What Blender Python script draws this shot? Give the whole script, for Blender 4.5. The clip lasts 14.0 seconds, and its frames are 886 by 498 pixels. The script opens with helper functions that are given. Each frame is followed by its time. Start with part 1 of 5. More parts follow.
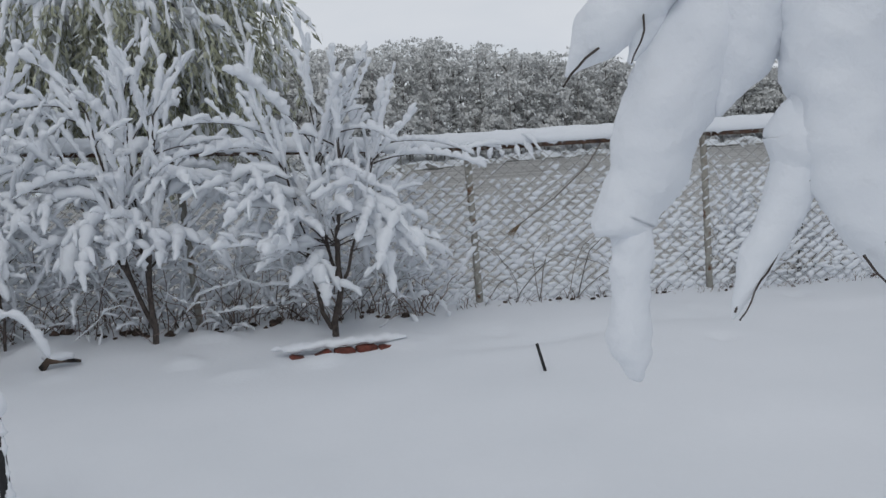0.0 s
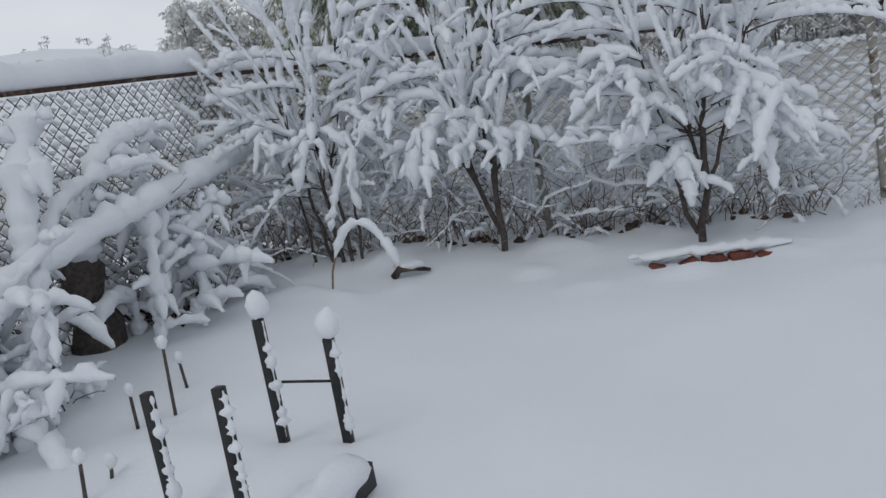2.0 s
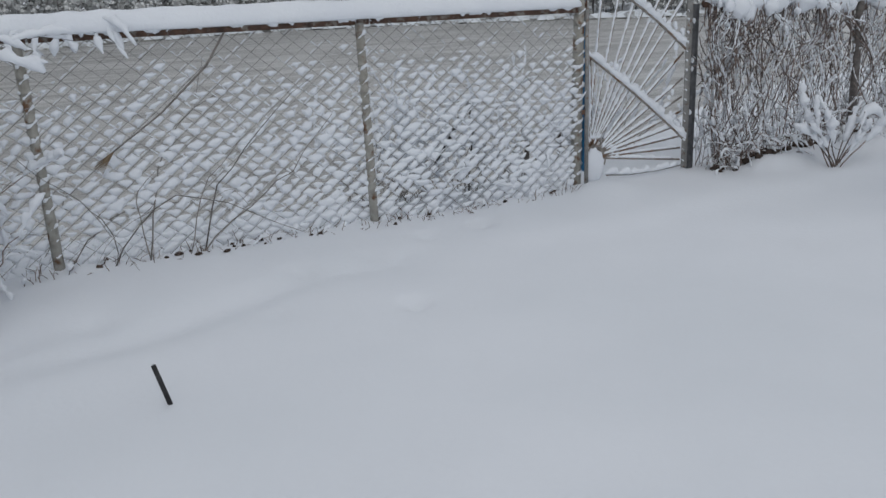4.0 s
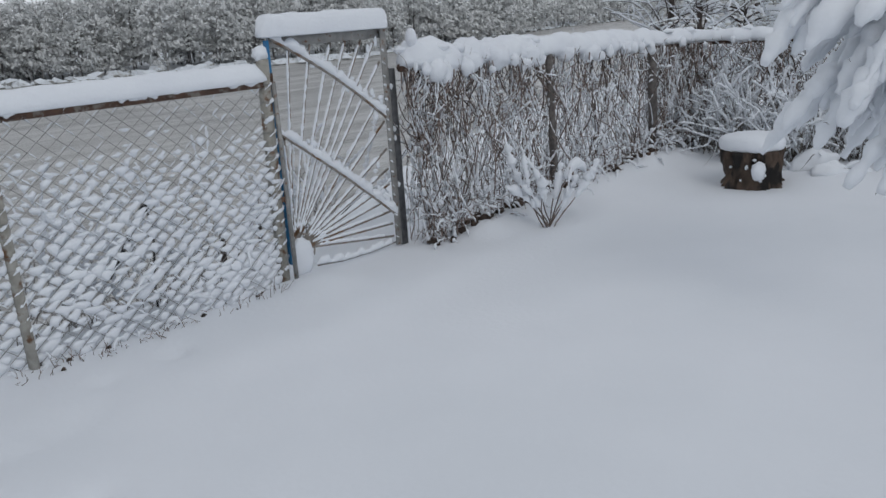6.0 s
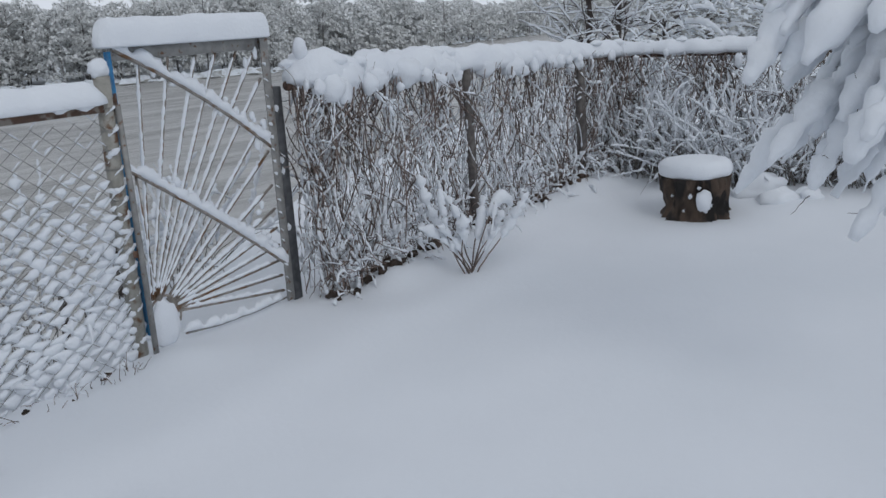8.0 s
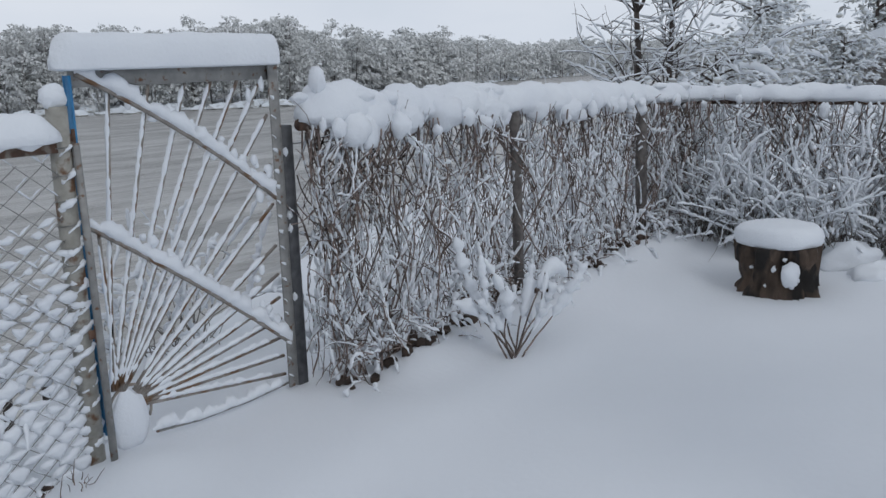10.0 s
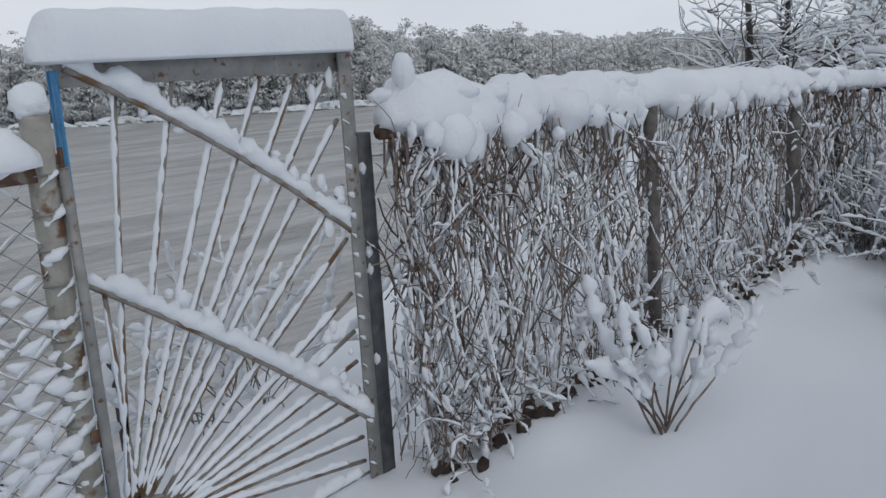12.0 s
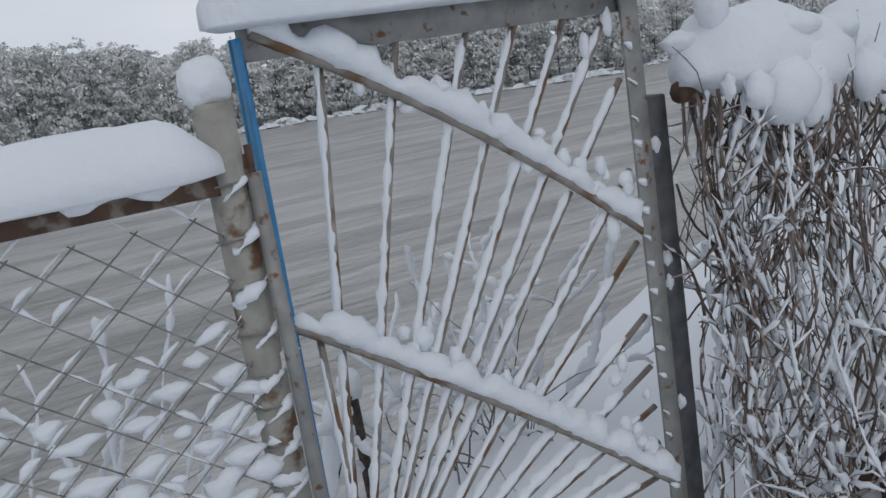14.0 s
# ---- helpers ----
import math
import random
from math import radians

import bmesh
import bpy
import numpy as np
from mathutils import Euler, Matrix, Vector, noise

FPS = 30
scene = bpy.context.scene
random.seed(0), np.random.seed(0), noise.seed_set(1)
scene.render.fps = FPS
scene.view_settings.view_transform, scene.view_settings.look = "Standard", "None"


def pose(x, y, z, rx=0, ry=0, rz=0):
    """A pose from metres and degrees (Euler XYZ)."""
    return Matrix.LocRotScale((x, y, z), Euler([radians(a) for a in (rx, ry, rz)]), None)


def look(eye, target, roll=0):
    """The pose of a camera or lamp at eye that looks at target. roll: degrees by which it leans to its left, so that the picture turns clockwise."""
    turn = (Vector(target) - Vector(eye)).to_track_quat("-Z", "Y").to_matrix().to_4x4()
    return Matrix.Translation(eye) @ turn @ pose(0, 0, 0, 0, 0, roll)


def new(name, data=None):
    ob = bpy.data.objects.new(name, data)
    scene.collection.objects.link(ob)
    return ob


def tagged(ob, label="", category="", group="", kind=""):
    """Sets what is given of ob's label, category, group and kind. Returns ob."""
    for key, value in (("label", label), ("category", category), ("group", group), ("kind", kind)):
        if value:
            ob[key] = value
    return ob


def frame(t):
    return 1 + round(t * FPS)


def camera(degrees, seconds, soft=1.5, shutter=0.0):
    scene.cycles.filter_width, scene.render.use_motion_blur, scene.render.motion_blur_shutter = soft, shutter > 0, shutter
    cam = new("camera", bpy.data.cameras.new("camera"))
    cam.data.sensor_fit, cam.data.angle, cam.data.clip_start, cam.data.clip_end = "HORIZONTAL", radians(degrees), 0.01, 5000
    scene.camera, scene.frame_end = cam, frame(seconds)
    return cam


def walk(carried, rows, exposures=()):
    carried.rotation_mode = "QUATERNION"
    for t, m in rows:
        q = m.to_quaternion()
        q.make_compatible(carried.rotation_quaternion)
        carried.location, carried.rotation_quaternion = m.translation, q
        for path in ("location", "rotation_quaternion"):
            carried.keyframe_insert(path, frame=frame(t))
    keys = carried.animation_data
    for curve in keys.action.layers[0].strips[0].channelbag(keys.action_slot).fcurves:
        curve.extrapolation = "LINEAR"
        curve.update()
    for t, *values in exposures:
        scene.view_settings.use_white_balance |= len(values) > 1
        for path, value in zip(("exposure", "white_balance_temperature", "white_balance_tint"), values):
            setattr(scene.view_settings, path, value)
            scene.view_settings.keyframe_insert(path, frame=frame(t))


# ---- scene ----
cam = camera(52.5, 14.0)
PATH = [
    (0, (0.008, 0.167, 1.613), (0.153, 2.143, 1.337), -3.5),
    (0.1, (0.009, 0.178, 1.602), (0.083, 2.162, 1.365), -2.2),
    (0.5, (0.094, 0.328, 1.602), (0.071, 2.307, 1.311), 0.7),
    (1, (0.052, 0.512, 1.603), (-0.015, 2.5, 1.395), -1.6),
    (1.5, (-0.041, 0.693, 1.567), (-0.296, 2.648, 1.231), -6.0),
    (2, (-0.079, 0.973, 1.473), (-0.721, 2.823, 1.065), -9.1),
    (2.2, (-0.038, 1.129, 1.438), (-0.73, 2.941, 0.952), -7.2),
    (4.3, (0.462, 2.414, 1.659), (1.585, 3.981, 1.127), -0.8),
    (4.5, (0.477, 2.521, 1.696), (1.699, 4.043, 1.261), -0.8),
    (5, (0.549, 2.754, 1.725), (1.918, 4.147, 1.294), -1.7),
    (5.5, (0.825, 2.907, 1.761), (2.263, 4.233, 1.346), -3.4),
    (6, (1.031, 3.06, 1.758), (2.465, 4.359, 1.25), -4.0),
    (6.5, (1.203, 3.283, 1.743), (2.732, 4.502, 1.321), -4.4),
    (7, (1.419, 3.485, 1.74), (2.961, 4.654, 1.235), -5.3),
    (7.5, (1.737, 3.631, 1.732), (3.271, 4.821, 1.255), -4.0),
    (7.7, (1.847, 3.702, 1.719), (3.403, 4.859, 1.228), -3.9),
    (9.8, (2.755, 4.363, 1.665), (4.285, 5.56, 1.19), -1.9),
    (10, (2.834, 4.501, 1.667), (4.376, 5.708, 1.258), -1.9),
    (10.5, (3.037, 4.742, 1.647), (4.546, 5.98, 1.212), -5.5),
    (11, (3.328, 4.944, 1.626), (4.755, 6.297, 1.26), -4.5),
    (11.5, (3.516, 5.123, 1.615), (4.974, 6.417, 1.169), -3.4),
    (12, (3.642, 5.391, 1.618), (5.075, 6.726, 1.212), -3.5),
    (12.5, (3.786, 5.581, 1.592), (5.057, 7.058, 1.139), -5.9),
    (13, (3.992, 5.715, 1.605), (5.106, 7.337, 1.246), -6.1),
    (13.5, (4.075, 5.897, 1.574), (5.059, 7.578, 1.122), -7.1),
    (14, (4.13, 6.118, 1.556), (5.137, 7.798, 1.15), -8.8),
]
walk(cam, [(t, look(eye, target, roll)) for t, eye, target, roll in PATH],
     [(0.0, 0.07, 6500, 10), (2.0, 0.11, 6500, 10), (5.0, 0.10, 6500, 10), (7.0, 0.11, 6330, 10), (10.0, 0.13, 6250, 10), (11.5, 0.11, 6350, 10), (14.0, 0.06, 6350, 10)])

# ---- world and sun: a bright overcast winter day ----
world = bpy.data.worlds.new("overcast_sky")
scene.world = world
world.use_nodes = True
wn, wl = world.node_tree.nodes, world.node_tree.links
wn.clear()
w_out = wn.new("ShaderNodeOutputWorld")
w_bg = wn.new("ShaderNodeBackground")
w_sky = wn.new("ShaderNodeTexSky")
w_sky.sky_type, w_sky.sun_disc = "NISHITA", False
w_sky.sun_elevation, w_sky.sun_rotation = radians(38), radians(200)
w_gain = wn.new("ShaderNodeMix")
w_gain.data_type, w_gain.blend_type = "RGBA", "MULTIPLY"
w_gain.inputs[0].default_value = 1.0
w_gain.inputs[7].default_value = (0.10, 0.10, 0.10, 1)
w_co = wn.new("ShaderNodeTexCoord")
w_map = wn.new("ShaderNodeMapping")
w_map.inputs["Scale"].default_value = (1.0, 1.0, 3.2)
w_noise = wn.new("ShaderNodeTexNoise")
w_noise.inputs["Scale"].default_value, w_noise.inputs["Detail"].default_value = 2.1, 6.0
w_ramp = wn.new("ShaderNodeValToRGB")
w_ramp.color_ramp.elements[0].position, w_ramp.color_ramp.elements[0].color = 0.30, (0.57, 0.615, 0.68, 1)
w_ramp.color_ramp.elements[1].position, w_ramp.color_ramp.elements[1].color = 0.66, (0.70, 0.725, 0.765, 1)
w_cover = wn.new("ShaderNodeMapRange")
w_cover.inputs[1].default_value, w_cover.inputs[2].default_value = 0.30, 0.42
w_cover.inputs[3].default_value, w_cover.inputs[4].default_value = 0.80, 1.0
w_mix = wn.new("ShaderNodeMix")
w_mix.data_type = "RGBA"
wl.new(w_co.outputs["Generated"], w_map.inputs[0])
wl.new(w_map.outputs[0], w_noise.inputs["Vector"])
wl.new(w_noise.outputs[0], w_ramp.inputs[0])
wl.new(w_noise.outputs[0], w_cover.inputs[0])
wl.new(w_sky.outputs[0], w_gain.inputs[6])
wl.new(w_cover.outputs[0], w_mix.inputs[0])
wl.new(w_gain.outputs[2], w_mix.inputs[6])
wl.new(w_ramp.outputs[0], w_mix.inputs[7])
w_sep = wn.new("ShaderNodeSeparateXYZ")
w_fall = wn.new("ShaderNodeMapRange")
w_fall.inputs[1].default_value, w_fall.inputs[2].default_value = 0.0, 0.9
w_fall.inputs[3].default_value, w_fall.inputs[4].default_value = 0.98, 0.69
wl.new(w_co.outputs["Generated"], w_sep.inputs[0])
wl.new(w_sep.outputs[2], w_fall.inputs[0])
wl.new(w_mix.outputs[2], w_bg.inputs[0])
wl.new(w_fall.outputs[0], w_bg.inputs[1])
wl.new(w_bg.outputs[0], w_out.inputs[0])
sun = new("sun", bpy.data.lights.new("sun", "SUN"))
sun.data.energy, sun.data.angle, sun.data.color = 0.35, radians(25), (1.0, 0.97, 0.93)
sun.matrix_world = look((0, 0, 20), (0.27, 0.74, 19.2))


# ---- materials ----
def material(name, dark, light, scale=8.0, rough=0.7, metal=0.0, bump=0.3, bump_scale=40.0, depth=0.01, island=0.0, spot=None, spot_at=0.6, spot_scale=3.0, frost=None, stretch=(1, 1, 1)):
    """Two colours in noise, a coarse second noise of spots, relief, a spread by piece, and frost on faces that look up."""
    m = bpy.data.materials.new(name)
    m.use_nodes = True
    n, l = m.node_tree.nodes, m.node_tree.links
    b = n["Principled BSDF"]
    b.inputs["Roughness"].default_value, b.inputs["Metallic"].default_value = rough, metal
    co, mp = n.new("ShaderNodeTexCoord"), n.new("ShaderNodeMapping")
    mp.inputs["Scale"].default_value = stretch
    l.new(co.outputs["Object"], mp.inputs[0])
    ns, rp = n.new("ShaderNodeTexNoise"), n.new("ShaderNodeValToRGB")
    ns.inputs["Scale"].default_value, ns.inputs["Detail"].default_value = scale, 5.0
    rp.color_ramp.elements[0].position, rp.color_ramp.elements[0].color = 0.32, (*dark, 1)
    rp.color_ramp.elements[1].position, rp.color_ramp.elements[1].color = 0.68, (*light, 1)
    l.new(mp.outputs[0], ns.inputs["Vector"])
    l.new(ns.outputs[0], rp.inputs[0])
    col = rp.outputs[0]
    geo = n.new("ShaderNodeNewGeometry")
    if spot:
        s2, r2, mx = n.new("ShaderNodeTexNoise"), n.new("ShaderNodeMapRange"), n.new("ShaderNodeMix")
        s2.inputs["Scale"].default_value, s2.inputs["Detail"].default_value = spot_scale, 8.0
        r2.inputs[1].default_value, r2.inputs[2].default_value = spot_at - 0.04, spot_at + 0.05
        mx.data_type, mx.inputs[7].default_value = "RGBA", (*spot, 1)
        l.new(mp.outputs[0], s2.inputs["Vector"])
        l.new(s2.outputs[0], r2.inputs[0])
        l.new(r2.outputs[0], mx.inputs[0])
        l.new(col, mx.inputs[6])
        col = mx.outputs[2]
    if island:
        hs, mr = n.new("ShaderNodeHueSaturation"), n.new("ShaderNodeMapRange")
        mr.inputs[3].default_value, mr.inputs[4].default_value = 1 - island, 1 + island
        l.new(geo.outputs["Random Per Island"], mr.inputs[0])
        l.new(mr.outputs[0], hs.inputs["Value"])
        l.new(col, hs.inputs["Color"])
        col = hs.outputs[0]
    if frost:
        sx, ad, fr, fm = n.new("ShaderNodeSeparateXYZ"), n.new("ShaderNodeMath"), n.new("ShaderNodeMapRange"), n.new("ShaderNodeMix")
        l.new(geo.outputs["Normal"], sx.inputs[0])
        ad.operation = "MULTIPLY_ADD"
        ad.inputs[1].default_value = frost[1]
        l.new(ns.outputs[0], ad.inputs[0])
        l.new(sx.outputs[2], ad.inputs[2])
        fr.inputs[1].default_value, fr.inputs[2].default_value = frost[0], frost[0] + 0.35
        l.new(ad.outputs[0], fr.inputs[0])
        fm.data_type, fm.inputs[7].default_value = "RGBA", (0.72, 0.76, 0.80, 1)
        l.new(fr.outputs[0], fm.inputs[0])
        l.new(col, fm.inputs[6])
        col = fm.outputs[2]
    l.new(col, b.inputs["Base Color"])
    if bump:
        nb, bp = n.new("ShaderNodeTexNoise"), n.new("ShaderNodeBump")
        nb.inputs["Scale"].default_value, nb.inputs["Detail"].default_value = bump_scale, 4.0
        bp.inputs["Strength"].default_value, bp.inputs["Distance"].default_value = bump, depth
        l.new(mp.outputs[0], nb.inputs["Vector"])
        l.new(nb.outputs[0], bp.inputs["Height"])
        l.new(bp.outputs[0], b.inputs["Normal"])
    return m


SNOW = material("fresh_snow", (0.73, 0.76, 0.805), (0.78, 0.81, 0.845), 3.0, 0.75, 0, 0.35, 55.0, 0.012)
GROUND_SNOW = material("settled_snow", (0.73, 0.76, 0.80), (0.775, 0.80, 0.84), 0.7, 0.75, 0, 0.25, 30.0, 0.012)
BARK = material("dark_wet_bark", (0.035, 0.028, 0.025), (0.10, 0.08, 0.07), 30, 0.8, 0, 0.6, 90, 0.006)
TWIG = material("brown_twigs", (0.095, 0.072, 0.062), (0.25, 0.195, 0.17), 25, 0.8, 0, 0.3, 90, 0.004, island=0.5)
GREY_TWIG = material("grey_bare_twigs", (0.12, 0.11, 0.10), (0.24, 0.22, 0.20), 14, 0.8, 0, 0.3, 60, 0.004, island=0.4)
POST = material("weathered_post_paint", (0.25, 0.24, 0.21), (0.39, 0.38, 0.345), 18, 0.65, 0.1, 0.4, 70, 0.003, spot=(0.14, 0.075, 0.04), spot_at=0.59, spot_scale=13)
DARK_POST = material("dark_grey_post", (0.085, 0.075, 0.07), (0.18, 0.165, 0.155), 20, 0.7, 0.1, 0.4, 70, 0.003)
LATCH = material("dark_slate_post", (0.055, 0.057, 0.062), (0.115, 0.118, 0.125), 20, 0.6, 0.2, 0.4, 70, 0.003)
STEEL = material("grey_gate_steel", (0.20, 0.20, 0.195), (0.32, 0.315, 0.30), 14, 0.55, 0.25, 0.35, 80, 0.003, spot=(0.15, 0.075, 0.04), spot_at=0.63, spot_scale=34)
RAY_STEEL = material("thin_bar_steel", (0.20, 0.18, 0.16), (0.34, 0.31, 0.28), 22, 0.6, 0.2, 0.3, 80, 0.003, spot=(0.17, 0.095, 0.05), spot_at=0.55, spot_scale=10)
RUST = material("rusted_rail", (0.055, 0.035, 0.028), (0.15, 0.085, 0.055), 16, 0.8, 0.1, 0.5, 60, 0.004, spot=(0.24, 0.21, 0.18), spot_at=0.60, spot_scale=18)
WIRE = material("galvanised_wire", (0.19, 0.188, 0.182), (0.36, 0.355, 0.345), 30, 0.55, 0.4, 0.0, island=0.25)
BLUE = material("blue_gate_paint", (0.02, 0.16, 0.36), (0.035, 0.24, 0.48), 25, 0.45, 0.0, 0.25, 90, 0.002, spot=(0.30, 0.31, 0.32), spot_at=0.74, spot_scale=9)
WOOD = material("rotten_stump_wood", (0.035, 0.025, 0.019), (0.13, 0.09, 0.065), 9, 0.85, 0, 0.8, 40, 0.015, spot=(0.012, 0.010, 0.009), spot_at=0.53, spot_scale=6, stretch=(1, 1, 0.4))
STAKE = material("black_stake", (0.008, 0.008, 0.010), (0.024, 0.023, 0.025), 30, 0.6, 0.1, 0.4, 80, 0.003)
BRICK = material("red_brick", (0.075, 0.022, 0.016), (0.19, 0.05, 0.032), 20, 0.85, 0, 0.7, 60, 0.008, spot=(0.07, 0.03, 0.025), spot_at=0.6, spot_scale=8)
EARTH = material("dark_leaf_litter", (0.03, 0.022, 0.018), (0.09, 0.06, 0.045), 15, 0.9, 0, 0.8, 40, 0.01, island=0.4)
DRY = material("dry_plant", (0.12, 0.085, 0.05), (0.26, 0.19, 0.12), 25, 0.85, 0, 0.3, 80, 0.003, island=0.3)
WILLOW = material("olive_willow_leaves", (0.24, 0.25, 0.17), (0.44, 0.45, 0.35), 4, 0.7, 0, 0.0, island=0.45, frost=(0.70, 0.8))
# frosted far wood: distance haze is put into these lightened base colours
FAR_LEAF = material("hazed_frosted_foliage", (0.58, 0.59, 0.585), (0.75, 0.76, 0.76), 0.22, 0.9, 0, 0.0, island=0.13, frost=(1.15, 0.8))
FAR_TRUNK = material("hazed_far_trunks", (0.20, 0.195, 0.19), (0.36, 0.35, 0.34), 2, 0.9, 0, 0.0, island=0.5)
FROSTED = material("frosted_near_foliage", (0.34, 0.34, 0.32), (0.55, 0.55, 0.53), 2.5, 0.85, 0, 0.0, island=0.4, frost=(0.25, 0.7))
HOUSE = material("pale_house_wall", (0.40, 0.41, 0.42), (0.52, 0.53, 0.54), 1.5, 0.8, 0, 0.3, 20, 0.01)


def water_material():
    m = bpy.data.materials.new("grey_sheened_river_water")
    m.use_nodes = True
    n, l = m.node_tree.nodes, m.node_tree.links
    b = n["Principled BSDF"]
    b.inputs["Base Color"].default_value, b.inputs["Roughness"].default_value = (0.30, 0.292, 0.28, 1), 0.28
    b.inputs["IOR"].default_value = 1.33
    co, bp = n.new("ShaderNodeTexCoord"), n.new("ShaderNodeBump")
    add = n.new("ShaderNodeMath")
    add.operation = "MULTIPLY_ADD"
    add.inputs[1].default_value = 0.55
    outs = []
    for scale, stretch, turn in ((2.0, (0.35, 1.5, 1), -22), (0.30, (0.4, 1.7, 1), -18)):
        mp, ns = n.new("ShaderNodeMapping"), n.new("ShaderNodeTexNoise")
        mp.inputs["Scale"].default_value, mp.inputs["Rotation"].default_value = stretch, (0, 0, radians(-turn))
        ns.inputs["Scale"].default_value, ns.inputs["Detail"].default_value, ns.inputs["Distortion"].default_value = scale, 6.0, 0.6
        l.new(co.outputs["Object"], mp.inputs[0])
        l.new(mp.outputs[0], ns.inputs["Vector"])
        outs.append(ns.outputs[0])
    l.new(outs[0], add.inputs[0])
    l.new(outs[1], add.inputs[2])
    bp.inputs["Strength"].default_value, bp.inputs["Distance"].default_value = 1.0, 0.9
    l.new(add.outputs[0], bp.inputs["Height"])
    l.new(bp.outputs[0], b.inputs["Normal"])
    # sky sheen and its streaks along the ripples, put into the base colour
    sheen_ramp = n.new("ShaderNodeValToRGB")
    sheen_ramp.color_ramp.elements[0].position, sheen_ramp.color_ramp.elements[0].color = 0.36, (0.33, 0.325, 0.315, 1)
    sheen_ramp.color_ramp.elements[1].position, sheen_ramp.color_ramp.elements[1].color = 0.64, (0.56, 0.555, 0.545, 1)
    l.new(outs[1], sheen_ramp.inputs[0])
    l.new(sheen_ramp.outputs[0], b.inputs["Base Color"])
    return m


WATER = water_material()


# ---- mesh tools ----
class Shape:
    """Collects tubes, lumps and boxes, and makes one mesh of them."""

    def __init__(self):
        self.v, self.f = [], []

    def tube(self, pts, radii, sides=6, tall=1.0, flat=1.0, rough=0.0, freq=20.0, square=1.0):
        """A tube along pts with closed ends; tall stretches the section upwards, flat squashes its lower half."""
        k, n0 = len(pts), len(self.v)
        p = [Vector(q) for q in pts]
        for i in range(k):
            d = (p[min(i + 1, k - 1)] - p[max(i - 1, 0)])
            d = d.normalized() if d.length > 1e-6 else Vector((0, 0, 1))
            if i and abs(tall - flat) < 0.5:
                a = a - d * a.dot(d)
                a = a.normalized() if a.length > 1e-5 else d.orthogonal().normalized()
            else:
                a = d.cross(Vector((0, 0, 1)) if abs(d.z) < 0.92 else Vector((0, 1, 0))).normalized()
            b = a.cross(d)
            r = radii[i] if not isinstance(radii, (int, float)) else radii
            for j in range(sides):
                w = 2 * math.pi * j / sides
                s, c = math.sin(w), math.cos(w)
                if square != 1.0:
                    s, c = math.copysign(abs(s) ** square, s), math.copysign(abs(c) ** square, c)
                q = a * (r * c) + b * (r * s * (tall if s > 0 else flat))
                if rough:
                    q *= 1 + rough * (noise.noise((p[i] + q) * freq) + 0.4 * noise.noise((p[i] + q) * freq * 2.7))
                self.v.append(p[i] + q)
        for i in range(k - 1):
            for j in range(sides):
                j2 = (j + 1) % sides
                self.f.append((n0 + i * sides + j, n0 + i * sides + j2, n0 + (i + 1) * sides + j2, n0 + (i + 1) * sides + j))
        self.f.append(tuple(n0 + j for j in reversed(range(sides))))
        self.f.append(tuple(n0 + (k - 1) * sides + j for j in range(sides)))

    def lump(self, c, rx, ry, rz, seed=0.0, rough=0.25, rings=5, sides=8, flat=1.0):
        """An uneven rounded lump; flat squashes its lower half."""
        n0, c = len(self.v), Vector(c)
        for i in range(rings + 1):
            th = math.pi * i / rings
            for j in range(sides):
                ph = 2 * math.pi * j / sides
                d = Vector((math.sin(th) * math.cos(ph), math.sin(th) * math.sin(ph), math.cos(th)))
                g = 1 + rough * noise.noise(d * 1.7 + Vector((seed * 3.1, seed * 1.7, seed)))
                z = d.z * rz * (1 if d.z > 0 else flat)
                self.v.append(c + Vector((d.x * rx, d.y * ry, z)) * g)
        for i in range(rings):
            for j in range(sides):
                j2 = (j + 1) % sides
                self.f.append((n0 + i * sides + j, n0 + (i + 1) * sides + j, n0 + (i + 1) * sides + j2, n0 + i * sides + j2))

    def box(self, c, half, m=None, bevel=0.0):
        """A box with its vertical and top edges cut by bevel."""
        hx, hy, hz = half
        b = min(bevel, hx * 0.4, hy * 0.4, hz * 0.4) if bevel else min(hx, hy, hz) * 0.12
        n0, m = len(self.v), m or Matrix.Identity(4)
        ring = [(-hx + b, -hy), (hx - b, -hy), (hx, -hy + b), (hx, hy - b), (hx - b, hy), (-hx + b, hy), (-hx, hy - b), (-hx, -hy + b)]
        inner = [(x * (1 - b / hx), y * (1 - b / hy)) for x, y in ring]
        for z, rr in ((-hz, inner), (-hz + b, ring), (hz - b, ring), (hz, inner)):
            for x, y in rr:
                self.v.append(m @ (Vector(c) + Vector((x, y, z))) if m else Vector(c))
        for i in range(3):
            for j in range(8):
                j2 = (j + 1) % 8
                self.f.append((n0 + i * 8 + j, n0 + i * 8 + j2, n0 + (i + 1) * 8 + j2, n0 + (i + 1) * 8 + j))
        self.f.append(tuple(n0 + j for j in reversed(range(8))))
        self.f.append(tuple(n0 + 24 + j for j in range(8)))

    def wedge(self, c, u, out, wide, high, thick, rng):
        """Snow lodged in the lower corner of a netting cell: a V below, an uneven dome above."""
        n0, c = len(self.v), Vector(c)
        k = rng.uniform(0.7, 1.25)
        rim = [(0, -0.5), (0.27, -0.22), (0.5, 0.02 * k), (0.42, 0.24 * k), (0.16, 0.40 * k), (-0.14, 0.34), (-0.40, 0.26), (-0.5, 0.0), (-0.27, -0.24)]
        tip = rng.uniform(-0.15, 0.42)
        rim = [(a * wide * rng.uniform(0.7, 1.25), b * high * rng.uniform(0.65, 1.35) + a * wide * tip) for a, b in rim]
